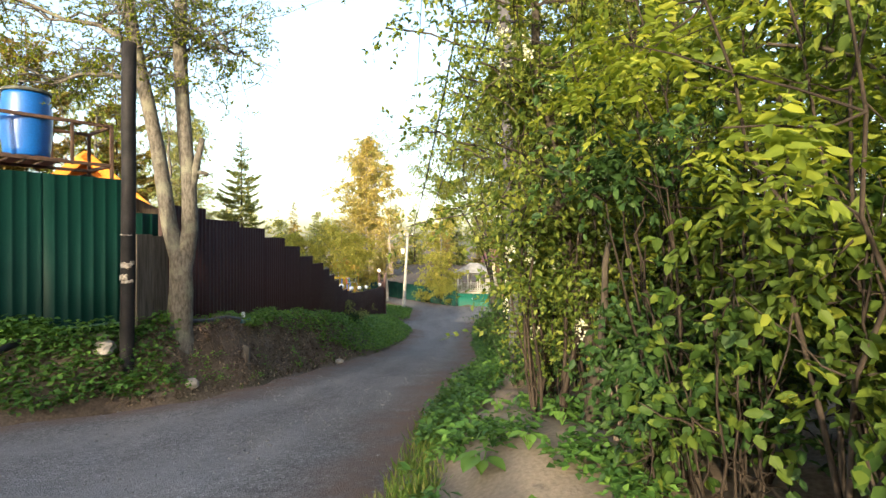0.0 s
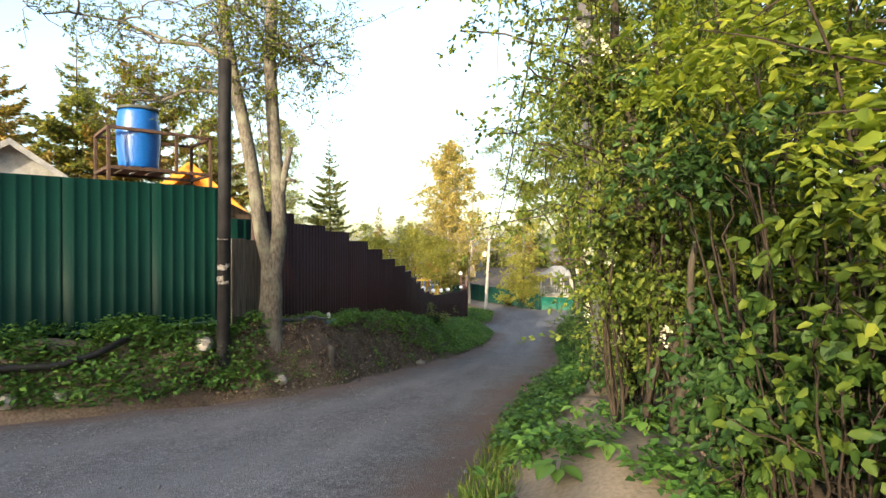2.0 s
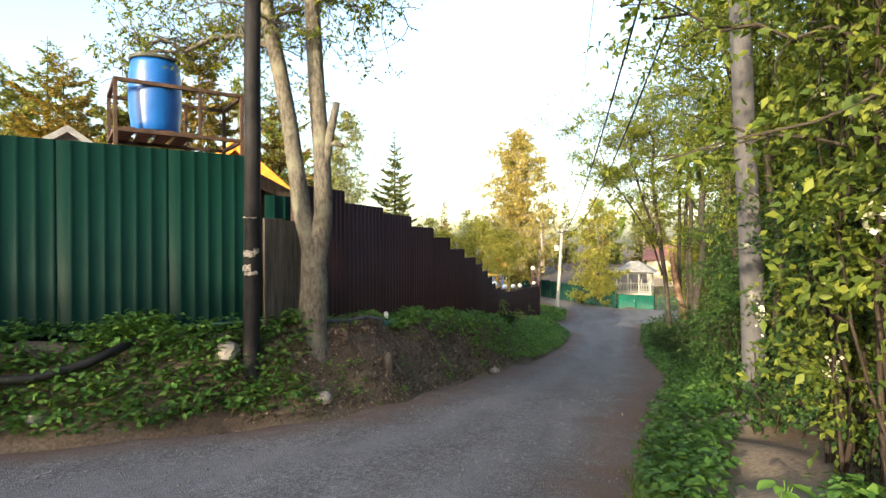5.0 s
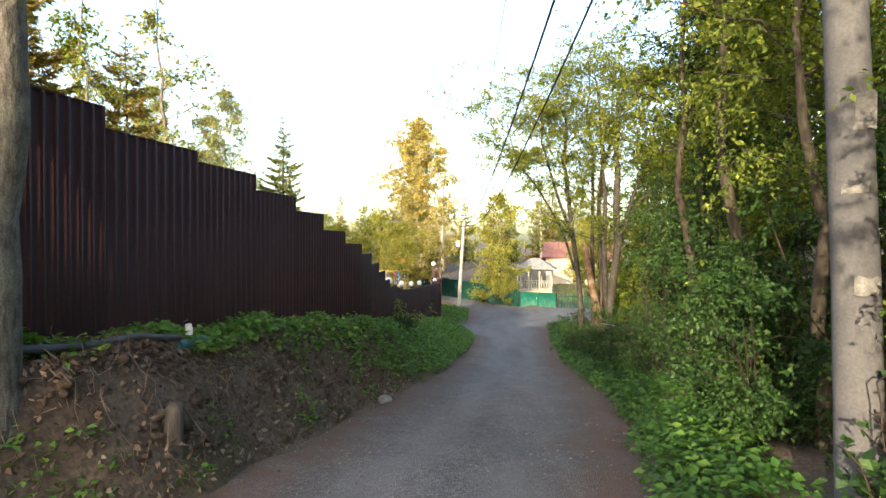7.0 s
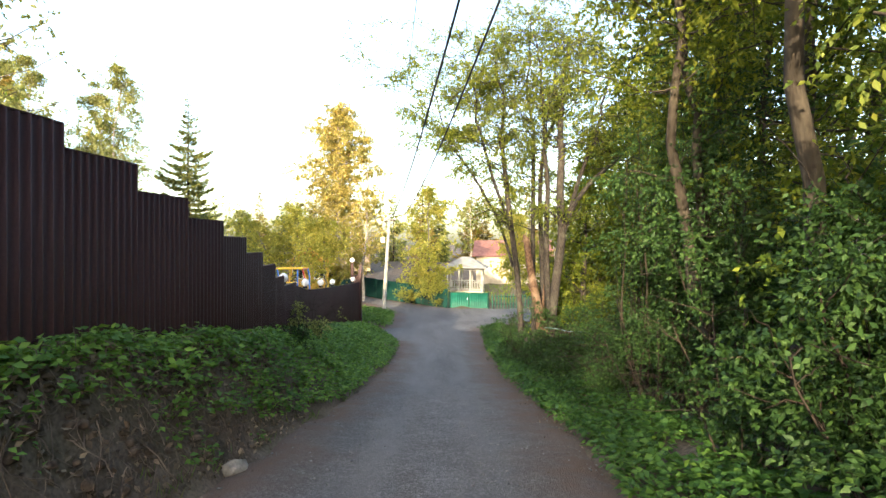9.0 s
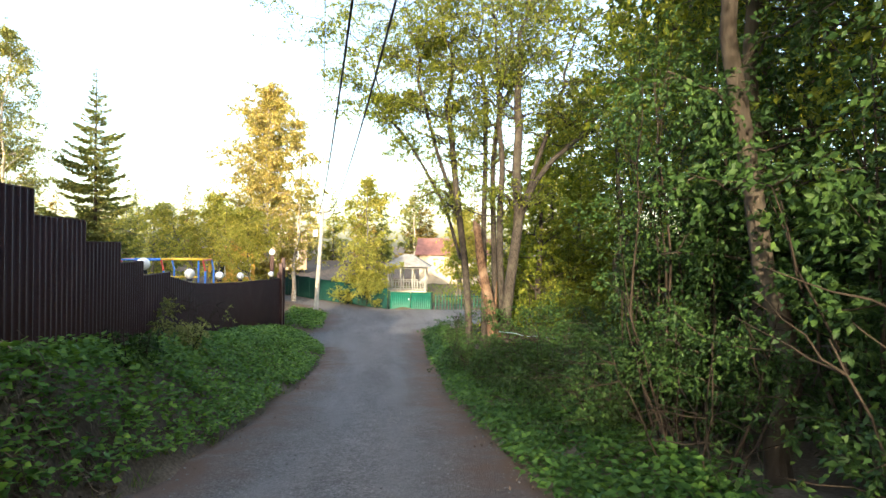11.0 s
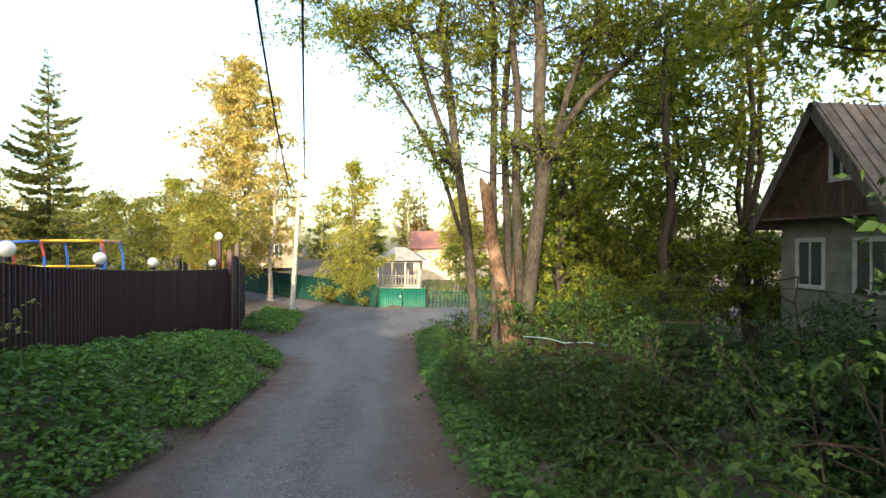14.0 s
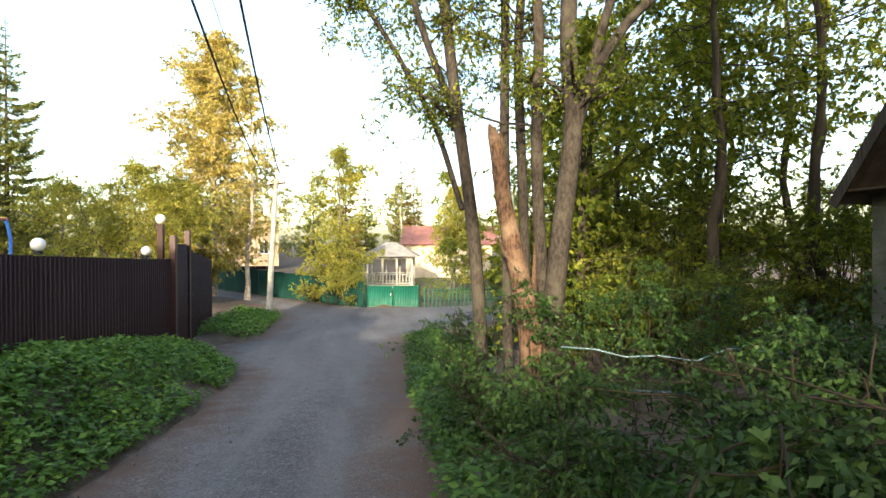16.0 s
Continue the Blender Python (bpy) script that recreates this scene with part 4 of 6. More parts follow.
for k in range(40):
    x = 3.9 + 0.2 * k
    part("picket", box_bm(x - 0.03, x + 0.03, 43.5 + 0.02 * k, 43.53 + 0.02 * k, -3.4, -2.35 + 0.03 * math.sin(k * 3), 0.004), bpy.data.materials["bright_green_sheet"], side_fence)
for zz in (-3.0, -2.5):
    part("rail", bar_bm((3.8, 43.57, zz), (11.8, 44.35, zz), 0.04), M_GREEN, side_fence)


def gazebo():
    t = thing("gazebo", (2.93, 53.4, -3.3), "white wooden gazebo with balusters and a grey hipped roof", "gazebo", rz=-9)
    part("floor", box_bm(-1.5, 1.5, -1.3, 1.3, -0.1, 0.5, 0.01), M_CREAM, t)
    # white greyed here so the woodwork looks out of the sun
    for x in (-1.4, -0.45, 0.45, 1.4):
        for y in (-1.2, 1.2):
            part("column", box_bm(x - 0.06, x + 0.06, y - 0.06, y + 0.06, 0.5, 2.15, 0.006), M_DULLWHITE, t)
    for y in (-1.2, 1.2):
        part("rail", box_bm(-1.33, 1.33, y - 0.04, y + 0.04, 1.13, 1.2, 0.005), M_DULLWHITE, t)
        part("rail", box_bm(-1.33, 1.33, y - 0.04, y + 0.04, 0.58, 0.64, 0.005), M_DULLWHITE, t)
        part("beam", box_bm(-1.5, 1.5, y - 0.07, y + 0.07, 2.152, 2.3, 0.005), M_DULLWHITE, t)
        for k in range(13):
            part("baluster", box_bm(-1.26 + 0.21 * k - 0.03, -1.26 + 0.21 * k + 0.03, y - 0.03, y + 0.03, 0.642, 1.128), M_DULLWHITE, t)
    bm = bmesh.new()
    bmesh.ops.create_cone(bm, cap_ends=True, segments=4, radius1=2.6, radius2=0.5, depth=0.9, matrix=Matrix.Translation((0, 0, 2.76)) @ Matrix.Rotation(radians(45), 4, "Z"))
    part("roof", bm, M_GREY_ROOF, t)


gazebo()
gable_house("house", (12.0, 63.5), 80, 5.5, 7, 3.2, 1.4, M_CREAM, M_ROOF_RED, "cream plastered house with a dull red roof", 0.4, z=-3.3, windows=((-1.2, 1.3, 0.9, 1.2), (1.2, 1.3, 0.9, 1.2)))
gable_house("house", (-9.5, 72.0), 12, 5.5, 6, 3.6, 2.0, M_BEIGE, M_GREY_ROOF, "beige brick two-storey house behind the trees", 0.3, z=-2.2, windows=((-1.4, 1.2, 0.8, 1.1), (1.4, 1.2, 0.8, 1.1), (0, 3.9, 0.8, 0.9)))
gable_house("house", (-8.3, 45.0), 12, 2.6, 4, 2.0, 0.9, M_YELLOW, M_GREY_ROOF, "warm yellow house beyond the brown fence", 0.3, z=-2.3, windows=((-0.7, 0.9, 0.6, 0.8), (0.7, 0.9, 0.6, 0.8)))


def climbing_frame():
    t = thing("climbing_frame", (-5.45, 25.5, -1.95), "colourful tube climbing frame behind the brown fence", "climbing frame")
    def tube_bar(a, b, m, nm="bar"):
        tube_part(nm, [(np.array([a, (np.array(a) + np.array(b)) / 2, b], float), 0.024)], m, t, sides=8)
    for x, m in ((-1.0, M_PLAYRED), (-0.03, M_PLAYBLUE), (1.0, M_PLAYBLUE)):
        for y in (0.0, 0.8):
            tube_bar((x, y, 0), (x, y, 1.75), m, "upright")
            tube_bar((x, y, 1.75), (x - 0.06, y, 2.03), M_PLAYRED if y == 0 else m, "upright")
        tube_bar((x - 0.06, 0, 2.03), (x - 0.06, 0.8, 2.03), M_PLAYRED)
    for y in (0.0, 0.8):
        tube_bar((-1.06, y, 2.03), (-0.09, y, 2.03), M_PLAYBLUE)
        tube_bar((-0.09, y, 2.05), (0.94, y, 2.05), M_PLAYYEL)
    for zz in (1.3, 1.55):
        tube_bar((-1.0, 0.8, zz), (-0.03, 0.8, zz), M_PLAYYEL)
        tube_bar((-0.03, 0.8, zz), (0.6, 0.8, zz), M_PLAYYEL)
    tube_bar((0.6, 0.8, 0), (0.6, 0.8, 2.03), M_PLAYBLUE, "upright")


climbing_frame()


# ---- poles and cables ----
def lane_pole():
    t = thing("utility_pole", (-3.05, 41.6, -3.15), "slightly leaning whitewashed utility pole with cross-arm", "utility pole")
    tube_part("shaft", [(np.array([(0, 0, -0.3), (0.17, 0.02, 2.8), (0.34, 0.05, 5.75)]), [0.13, 0.11, 0.09])], M_WHITE_POLE, t, sides=12)
    part("cross_arm", bar_bm((0.02, 0.05, 5.45), (0.72, 0.05, 5.55), 0.07, bev=0.005), M_RUST, t)
    for x in (0.06, 0.33, 0.66):
        bm = bmesh.new()
        bmesh.ops.create_cone(bm, cap_ends=True, segments=10, radius1=0.05, radius2=0.03, depth=0.12, matrix=Matrix.Translation((x, 0.05, 5.64)))
        part("insulator", bm, M_WHITE, t, "white porcelain insulator")
    part("meter_box", box_bm(-0.16, 0.07, -0.16, -0.1 + 0.08, 4.15, 4.5, 0.01), M_WHITE, t, "small white box")
    part("notice", box_bm(0.0, 0.17, -0.135, -0.128, 1.45, 1.75), M_PAPER, t, "pale paper notice")


lane_pole()
cp = thing("utility_pole", (1.32, 7.83, -0.6), "grey weathered concrete utility pole among the bushes", "utility pole")
tube_part("shaft", [(np.array([(0.04, 0, -0.4), (-0.02, 0, 1.6), (-0.1, 0, 3.4), (-0.22, 0, 6.4)]), [0.125, 0.115, 0.105, 0.095])], M_CONCRETE, cp, sides=14)
part("cross_arm", bar_bm((-0.98, -0.08, 5.63), (0.2, -0.08, 5.63), 0.04, bev=0.004), M_TAR, cp)
for a0, a1, z0, z1 in ((-150, -70, 2.4, 2.62), (-120, -40, 1.5, 1.62), (-150, -90, 2.05, 2.12)):
    finish("paper_scrap", wrap_patch(0.122, a0, a1, z0, z1, -0.03), M_SCRAP, cp)


def cable(p, q, sag, r, label="black overhead cable between the poles"):
    p, q = np.array(p, float), np.array(q, float)
    s = np.linspace(0, 1, 40)[:, None]
    pts = p + (q - p) * s
    pts[:, 2] -= (4 * sag * s * (1 - s))[:, 0]
    v, f = tubes([(pts, r)], 6)
    tagged(finish("overhead_cable", arrays_mesh("overhead_cable", v, f), M_CABLE, None, "", True), label, "cable", "overhead cables")


cable((0.42, 7.87, 5.06), (-2.98, 41.6, 2.45), 1.27, 0.017)
cable((0.92, 7.87, 5.1), (-2.42, 41.6, 2.45), 1.2, 0.017)
cable((-0.1, 7.87, 6.0), (-2.72, 41.6, 2.55), 0.6, 0.006, "thin overhead wire between the poles")

# ---- broken trunk and the clump behind it ----
snag = thing("broken_trunk", (2.9, 24.0, -2.3), "broken dead trunk with peeling orange-brown bark", "tree trunk")
tube_part("trunk", [(np.array([(0.12, 0.05, -0.2), (0.05, 0, 0.6), (-0.03, 0, 1.1), (-0.18, 0, 1.8), (-0.34, 0, 2.55), (-0.41, 0.0, 3.1), (-0.47, 0.02, 3.4), (-0.52, 0.03, 3.52)]), [0.21, 0.175, 0.15, 0.125, 0.11, 0.095, 0.075, 0.02])], M_BARK_ORANGE, snag, sides=11)
tube_part("stub", [(np.array([(-0.2, 0, 1.75), (-0.32, -0.05, 1.85), (-0.42, -0.08, 2.05)]), [0.045, 0.03, 0.018])], M_BARK_ORANGE, snag)
tube_part("splinter", [(np.array([(-0.38, 0.03, 3.0), (-0.36, 0.05, 3.35), (-0.37, 0.05, 3.5)]), [0.06, 0.03, 0.005])], M_BARK_ORANGE, snag)
tube_part("splinter", [(np.array([(0.02, 0.1, 0.3), (0.1, 0.12, 1.2), (0.12, 0.14, 2.0)]), [0.09, 0.05, 0.01])], M_BARK_ORANGE, snag)


def clump(at, stems, crown, reach, n, leaf, material, label, twigs=7):
    """A tree of several given stems, each forking into rising limbs with leafy twigs."""
    t = thing("tree", at, label, "tree")
    trunks, limbs, twig_paths, anchors = [], [], [], []
    for pts, r in stems:
        pts = np.array(pts, float) - np.array(at)
        top = pts[-1] + (pts[-1] - pts[-2]) / np.linalg.norm(pts[-1] - pts[-2]) * np.array([0.8, 1, 1]) * crown
        p = np.concatenate([pts, wander(pts[-1], top, 9, 0.10)[1:]])
        s = np.linspace(0, 1, len(p) * 3)
        k = np.linspace(0, 1, len(p))
        p = np.stack([np.interp(s, k, p[:, i]) for i in range(3)], 1)
        p[1:-1] = (p[:-2] + 2 * p[1:-1] + p[2:]) / 4
        rad = r * (1 - 0.9 * s ** 1.2)
        trunks.append((p, rad))
        for _ in range(34):
            i0 = int(len(p) * (0.22 + 0.76 * rng.uniform() ** 1.25))
            q = rng.uniform(0, 2 * np.pi)
            R = reach * rng.uniform(0.45, 1.1) * (0.75 + 0.5 * (i0 / len(p)))
            e = p[i0] + np.array([R * math.cos(q) - 0.12, R * math.sin(q) * 0.9, R * rng.uniform(0.15, 1.0)])
            b = wander(p[i0], e, 9, 0.06)
            b[:, 2] -= 0.25 * R * np.linspace(0, 1, 9) ** 3
            limbs.append((b, np.linspace(max(0.012, rad[i0] * 0.3), 0.006, 9)))
            for _ in range(twigs):
                j = rng.integers(3, 9)
                c = wander(b[j], b[j] + rng.normal(size=3) * R * np.array([0.28, 0.28, 0.2]), 5, 0.03)
                twig_paths.append((c, np.linspace(0.006, 0.002, 5)))
                anchors.append(c[1:])
    v, f = joined(tubes(trunks, 10), tubes(limbs, 4), tubes(twig_paths, 3))
    finish("trunk", arrays_mesh("trunk", v, f), M_BARK_CLUMP, t, "", True)
    p, d = twig_cloud(np.concatenate(anchors), n, 0.3)
    d[:, 2] -= 0.3
    leaf_part("crown", p, leaf, material, t, along=d, spread=0.7)


M_BARK_CLUMP = bark_material("furrowed_grey_bark", (0.026, 0.022, 0.019), (0.062, 0.053, 0.045), (0.085, 0.078, 0.06))
clump((3.3, 24.2, -2.4), [
    ([(3.2, 24.2, -2.5), (3.28, 24.2, -1.3), (3.42, 24.2, -0.06), (3.61, 24.2, 1.25), (3.5, 24.2, 2.36), (3.57, 24.2, 3.71)], 0.15),
    ([(3.6, 24.2, 1.15), (3.84, 24.1, 1.99), (4.33, 24.1, 2.72), (5.1, 24.1, 3.39)], 0.075),
    ([(3.75, 24.15, 1.7), (3.95, 24.3, 2.3), (4.14, 24.3, 2.96), (4.47, 24.3, 3.8)], 0.07),
    ([(3.25, 24.5, -2.5), (3.28, 24.5, -1.35), (3.19, 24.5, 0.13), (3.16, 24.5, 1.52), (3.23, 24.5, 2.71), (3.09, 24.5, 3.81)], 0.095)],
    3.6, 1.9, 56000, 0.062, L_TREE, "tall forked grey-barked tree in young leaf")
clump((2.9, 25.1, -2.4), [
    ([(3.2, 25.2, -2.5), (3.23, 25.2, -0.84), (3.16, 25.2, 1.15), (3.1, 25.2, 2.63), (3.23, 25.2, 4.12)], 0.085),
    ([(2.9, 25.0, -2.5), (2.87, 25.0, -0.04), (2.84, 25.0, 1.31), (2.87, 25.0, 2.86), (2.85, 25.0, 4.01)], 0.08)],
    4.2, 1.7, 32000, 0.06, L_TREE, "slender twin-stemmed tree in young leaf")
clump((2.4, 25.0, -2.5), [
    ([(2.5, 24.9, -2.6), (2.43, 24.9, -1.0), (2.31, 24.9, 0.29), (2.12, 24.9, 1.56), (1.97, 24.9, 2.88), (1.86, 24.9, 3.91)], 0.1),
    ([(2.33, 25.0, 0.4), (2.2, 25.05, 1.2), (2.05, 25.1, 1.79), (1.66, 25.1, 2.74), (1.3, 25.1, 3.97)], 0.06),
    ([(2.25, 25.2, 0.2), (1.9, 25.6, 1.6), (1.2, 25.8, 2.9), (0.6, 25.9, 3.8)], 0.045)],
    3.2, 1.8, 70000, 0.062, L_SUNLIT, "leaning tree with bright yellow-green leaves over the lane")

# ---- old wooden house on the right ----
M_OLDROOF = plain("stained_sheet_roof", (0.10, 0.078, 0.066), (0.2, 0.165, 0.145), 4, 0.8, 0.2, 0, 0.3, 30)


def wooden_house():
    t = thing("wooden_house", (9.25, 23.72, -2.0), "small old wooden house with steep gable and weathered boards", "house", rz=-90)
    # its own -y looks to the lane, x runs along the gable
    w, wall_h, peak, depth = 1.5, 2.6, 4.7, 6.0
    part("wall", box_bm(-w + 0.05, w - 0.05, 0.1, depth, -0.7, wall_h), M_SIDING, t)
    for k in range(13):
        part("siding_board", box_bm(-w, w, 0.06 - 0.004 * (k % 2), 0.098, -0.1 + 0.2 * k, 0.092 + 0.2 * k, 0.004), M_SIDING, t)
    bm = bmesh.new()
    a = [bm.verts.new(v) for v in ((-w, 0.1, wall_h), (w, 0.1, wall_h), (0, 0.1, peak - 0.15))]
    b = [bm.verts.new(v) for v in ((-w, depth, wall_h), (w, depth, wall_h), (0, depth, peak - 0.15))]
    bm.faces.new(a), bm.faces.new(b[::-1])
    for i0 in range(3):
        bm.faces.new((a[i0], b[i0], b[(i0 + 1) % 3], a[(i0 + 1) % 3]))
    bmesh.ops.recalc_face_normals(bm, faces=bm.faces)
    part("gable", bm, M_DARKWOOD, t)
    for k in range(15):
        x = -1.4 + 0.2 * k
        top = wall_h + (peak - 0.2 - wall_h) * (1 - abs(x) / w) - 0.1
        if top > wall_h + 0.05:
            mid = wall_h + 0.75
            part("gable_board", box_bm(x - 0.097, x + 0.097, 0.062, 0.098, wall_h, min(mid, top), 0.004), M_DARKWOOD, t)
            if top > mid + 0.03:
                part("gable_board", box_bm(x - 0.097, x + 0.097, 0.07, 0.098, mid + 0.03, top, 0.004), M_DARKWOOD, t)
    part("belt", box_bm(-0.95, 0.95, 0.03, 0.06, wall_h + 0.735, wall_h + 0.78, 0.004), M_DARKWOOD, t)
    sl = math.atan2(peak - wall_h, w)
    L = math.hypot(w, peak - wall_h) + 0.3
    for s in (-1, 1):
        m = Matrix.Translation((0, 0, peak)) @ Matrix.Rotation(s * sl, 4, "Y")
        x0, x1 = (0, L) if s > 0 else (-L, 0)
        roof = part("roof", box_bm(x0, x1, -0.55, depth + 0.3, -0.025, 0.02, 0.005, m), M_OLDROOF, t, "rust-stained sheet roof")
        for k in range(24):
            part("rib", box_bm(x0, x1, -0.5 + 0.27 * k, -0.46 + 0.27 * k, 0.021, 0.045, 0.0, m), M_OLDROOF, roof)
        part("bargeboard", box_bm(x0, x1, -0.6, -0.56, -0.16, 0.03, 0.005, m), M_OLDWOOD, t)
    part("eave_board", box_bm(-w - 0.3, w + 0.3, -0.55, 0.05, wall_h - 0.07, wall_h - 0.03, 0.004), M_DARKWOOD, t)
    window(t, 0.05, 3.3, 0.42, 0.75, y=0.02, mat=M_DULLWHITE)
    window(t, -0.68, 1.2, 0.62, 0.9, y=0.02, mat=M_DULLWHITE)
    window(t, 0.68, 1.2, 0.62, 0.9, y=0.02, mat=M_DULLWHITE)


wooden_house()

# ---- right side: bushes and wood ----
B1 = "dense green bush at the lane's edge"
# low bushes mostly take the shade-darkened leaves, upper ones the brighter kinds
spec = [
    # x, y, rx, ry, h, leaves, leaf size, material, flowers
    (1.75, 2.6, 0.75, 0.9, 2.3, 11050, 0.052, L_SHADED, 0),
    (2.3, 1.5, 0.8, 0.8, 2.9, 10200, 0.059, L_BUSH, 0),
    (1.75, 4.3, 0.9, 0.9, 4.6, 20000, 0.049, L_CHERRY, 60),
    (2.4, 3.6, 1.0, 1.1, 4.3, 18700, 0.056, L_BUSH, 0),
    (1.55, 6.0, 0.75, 1.0, 2.6, 15300, 0.045, L_SHADED, 0),
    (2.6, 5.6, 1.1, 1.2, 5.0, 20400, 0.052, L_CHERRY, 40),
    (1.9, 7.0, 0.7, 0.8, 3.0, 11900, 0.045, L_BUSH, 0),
    (2.3, 8.6, 1.0, 1.1, 2.9, 18700, 0.052, L_SHADED, 0),
    (1.75, 9.7, 0.75, 1.0, 1.5, 20000, 0.042, L_SHADED, 0),
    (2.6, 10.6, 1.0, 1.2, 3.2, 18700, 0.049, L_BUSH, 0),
    (2.0, 11.9, 0.8, 1.1, 1.5, 15300, 0.042, L_SHADED, 0),
    (2.9, 13.0, 1.1, 1.2, 2.8, 18700, 0.049, L_SHADED, 0),
    (2.3, 14.3, 0.9, 1.1, 1.7, 12500, 0.032, L_SHADED, 0),
    (2.4, 16.3, 1.1, 1.2, 1.1, 15000, 0.044, L_SHADED, 0),
    (3.7, 15.3, 1.2, 1.3, 2.3, 13750, 0.048, L_SHADED, 0),
    (2.3, 18.5, 1.0, 1.2, 1.05, 15000, 0.044, L_SHADED, 0),
    (3.8, 18.0, 1.2, 1.3, 1.6, 15000, 0.044, L_SHADED, 0),
    (2.9, 19.2, 0.9, 0.9, 1.2, 15000, 0.044, L_SHADED, 0),
    (3.4, 17.2, 0.9, 1.0, 1.3, 15000, 0.044, L_SHADED, 0),
    (4.6, 19.0, 1.0, 1.0, 1.2, 12000, 0.048, L_SHADED, 0),
    (2.3, 20.6, 0.9, 1.1, 1.0, 12000, 0.045, L_SHADED, 0),
    (3.7, 20.6, 1.2, 1.2, 1.28, 15000, 0.044, L_SHADED, 0),
    (2.2, 22.7, 0.8, 1.0, 1.35, 9000, 0.045, L_SHADED, 0),
    (4.3, 23.4, 1.3, 1.3, 1.9, 12500, 0.048, L_SHADED, 0),
    (5.6, 20.0, 1.3, 1.4, 1.35, 11250, 0.048, L_SHADED, 0),
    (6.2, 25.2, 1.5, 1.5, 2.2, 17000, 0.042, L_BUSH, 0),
    (3.1, 28.2, 1.1, 1.5, 1.2, 10000, 0.048, L_SHADED, 0),
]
for x, y, rx, ry_, h, n, s, mat, fl in spec:
    bush((x, y), (rx, ry_, h), n, s, mat, "tall bird cherry bush with white blossom" if fl else ("low leafy bush at the verge" if h < 1.8 else B1), stems=12, flowers=fl, group="right-hand bushes", low=0.04)

wood = [
    # x, y, height, r, crown, leaves, leaf, material, crown_low
    (2.6, 6.9, 7.5, 0.08, 1.5, 21000, 0.062, L_CHERRY, 0.25),
    (3.3, 4.6, 7.0, 0.09, 1.6, 21000, 0.066, L_BUSH, 0.25),
    (3.4, 2.4, 6.5, 0.1, 1.6, 18000, 0.066, L_BUSH, 0.2),
    (3.3, 9.6, 8.5, 0.11, 1.7, 22500, 0.062, L_TREE, 0.25),
    (4.6, 8.0, 9.0, 0.12, 1.9, 18000, 0.07, L_TREE, 0.2),
    (3.6, 12.2, 8.6, 0.12, 1.8, 21000, 0.062, L_TREE, 0.28),
    (5.2, 11.0, 9.5, 0.14, 2.1, 18000, 0.07, L_BUSH, 0.2),
    (4.3, 14.6, 8.2, 0.14, 1.9, 19500, 0.062, L_TREE, 0.35),
    (6.2, 15.6, 10.0, 0.15, 2.1, 16500, 0.07, L_BUSH, 0.3),
    (5.1, 6.0, 8.5, 0.12, 2.0, 15000, 0.07, L_BUSH, 0.15),
    (5.3, 3.2, 8.0, 0.12, 2.0, 15000, 0.07, L_BUSH, 0.1),
    (7.2, 9.2, 10.0, 0.15, 2.4, 15000, 0.086, L_BUSH, 0.12),
    (7.6, 13.2, 10.5, 0.15, 2.4, 15000, 0.086, L_BUSH, 0.15),
    (7.3, 5.0, 9.0, 0.15, 2.4, 13500, 0.086, L_BUSH, 0.1),
]
for x, y, h, r, c, n, s, mat, cl in wood:
    tree((x, y), h, r, c, n, s, mat, "slender young deciduous tree in fresh leaf", M_BARK_DARK, limbs=24, crown_low=cl, lean=(rng.normal() * 0.3, rng.normal() * 0.3), group="roadside wood")
for x, y, h in ((7.0, 31.5, 9), (5.6, 28.6, 7), (8.3, 28.0, 8), (10.5, 31.5, 10), (9.5, 34, 12), (12.5, 30.5, 13), (13.5, 35, 13), (15.5, 28, 13), (11.0, 39, 12), (16, 22, 13), (13.0, 18, 12)):
    tree((x, y), h, 0.13, 2.6, 20000, 0.11, L_SUNLIT, "tall thin forest tree with light foliage", M_BARK_DARK, limbs=34, crown_low=0.14, group="wood behind the house")

# unseen trees and undergrowth added to keep light off the first bushes
for x, y, h in ((3.4, -0.4, 6.0), (4.0, -2.6, 7.5), (4.8, 0.4, 8.0), (5.2, -4.6, 8.0)):
    tree((x, y), h, 0.1, 1.8, 16000, 0.09, L_BUSH, "unseen leafy tree added behind the start for shade", M_BARK_DARK, limbs=34, crown_low=0.06, up=0.15, group="wood behind the lane")
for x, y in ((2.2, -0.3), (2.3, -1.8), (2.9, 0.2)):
    bush((x, y), (0.8, 0.9, 1.5), 6000, 0.09, L_SHADED, "undergrowth in shade-dark leaves, added to darken the bushes", stems=12, group="right-hand bushes", low=0.0)
for x, y, h, cl in ((6.0, 19.6, 9.5, 0.45), (9.9, 27.0, 12.5, 0.42), (11.0, 27.8, 13.0, 0.45), (7.6, 26.8, 11.0, 0.4)):
    tree((x, y), h, 0.13, 2.7, 24000, 0.09, L_SUNLIT, "tall tree with a bare brown trunk and high crown", M_BARK_DARK, limbs=40, crown_low=cl, up=0.15, group="roadside wood")
# bird cherry over the lane, and the leafy corner before the house
tree((1.7, 4.1), 6.4, 0.07, 1.35, 36000, 0.048, L_CHERRY, "bird cherry tree leaning over the lane", M_BARK_DARK, limbs=56, crown_low=0.32, lean=(-0.95, 0.1), up=0.2)
tree((2.0, 9.3), 6.4, 0.07, 1.2, 30000, 0.045, L_CHERRY, "bird cherry tree leaning over the lane", M_BARK_DARK, limbs=34, crown_low=0.42, lean=(-0.1, 0.6), up=0.25)
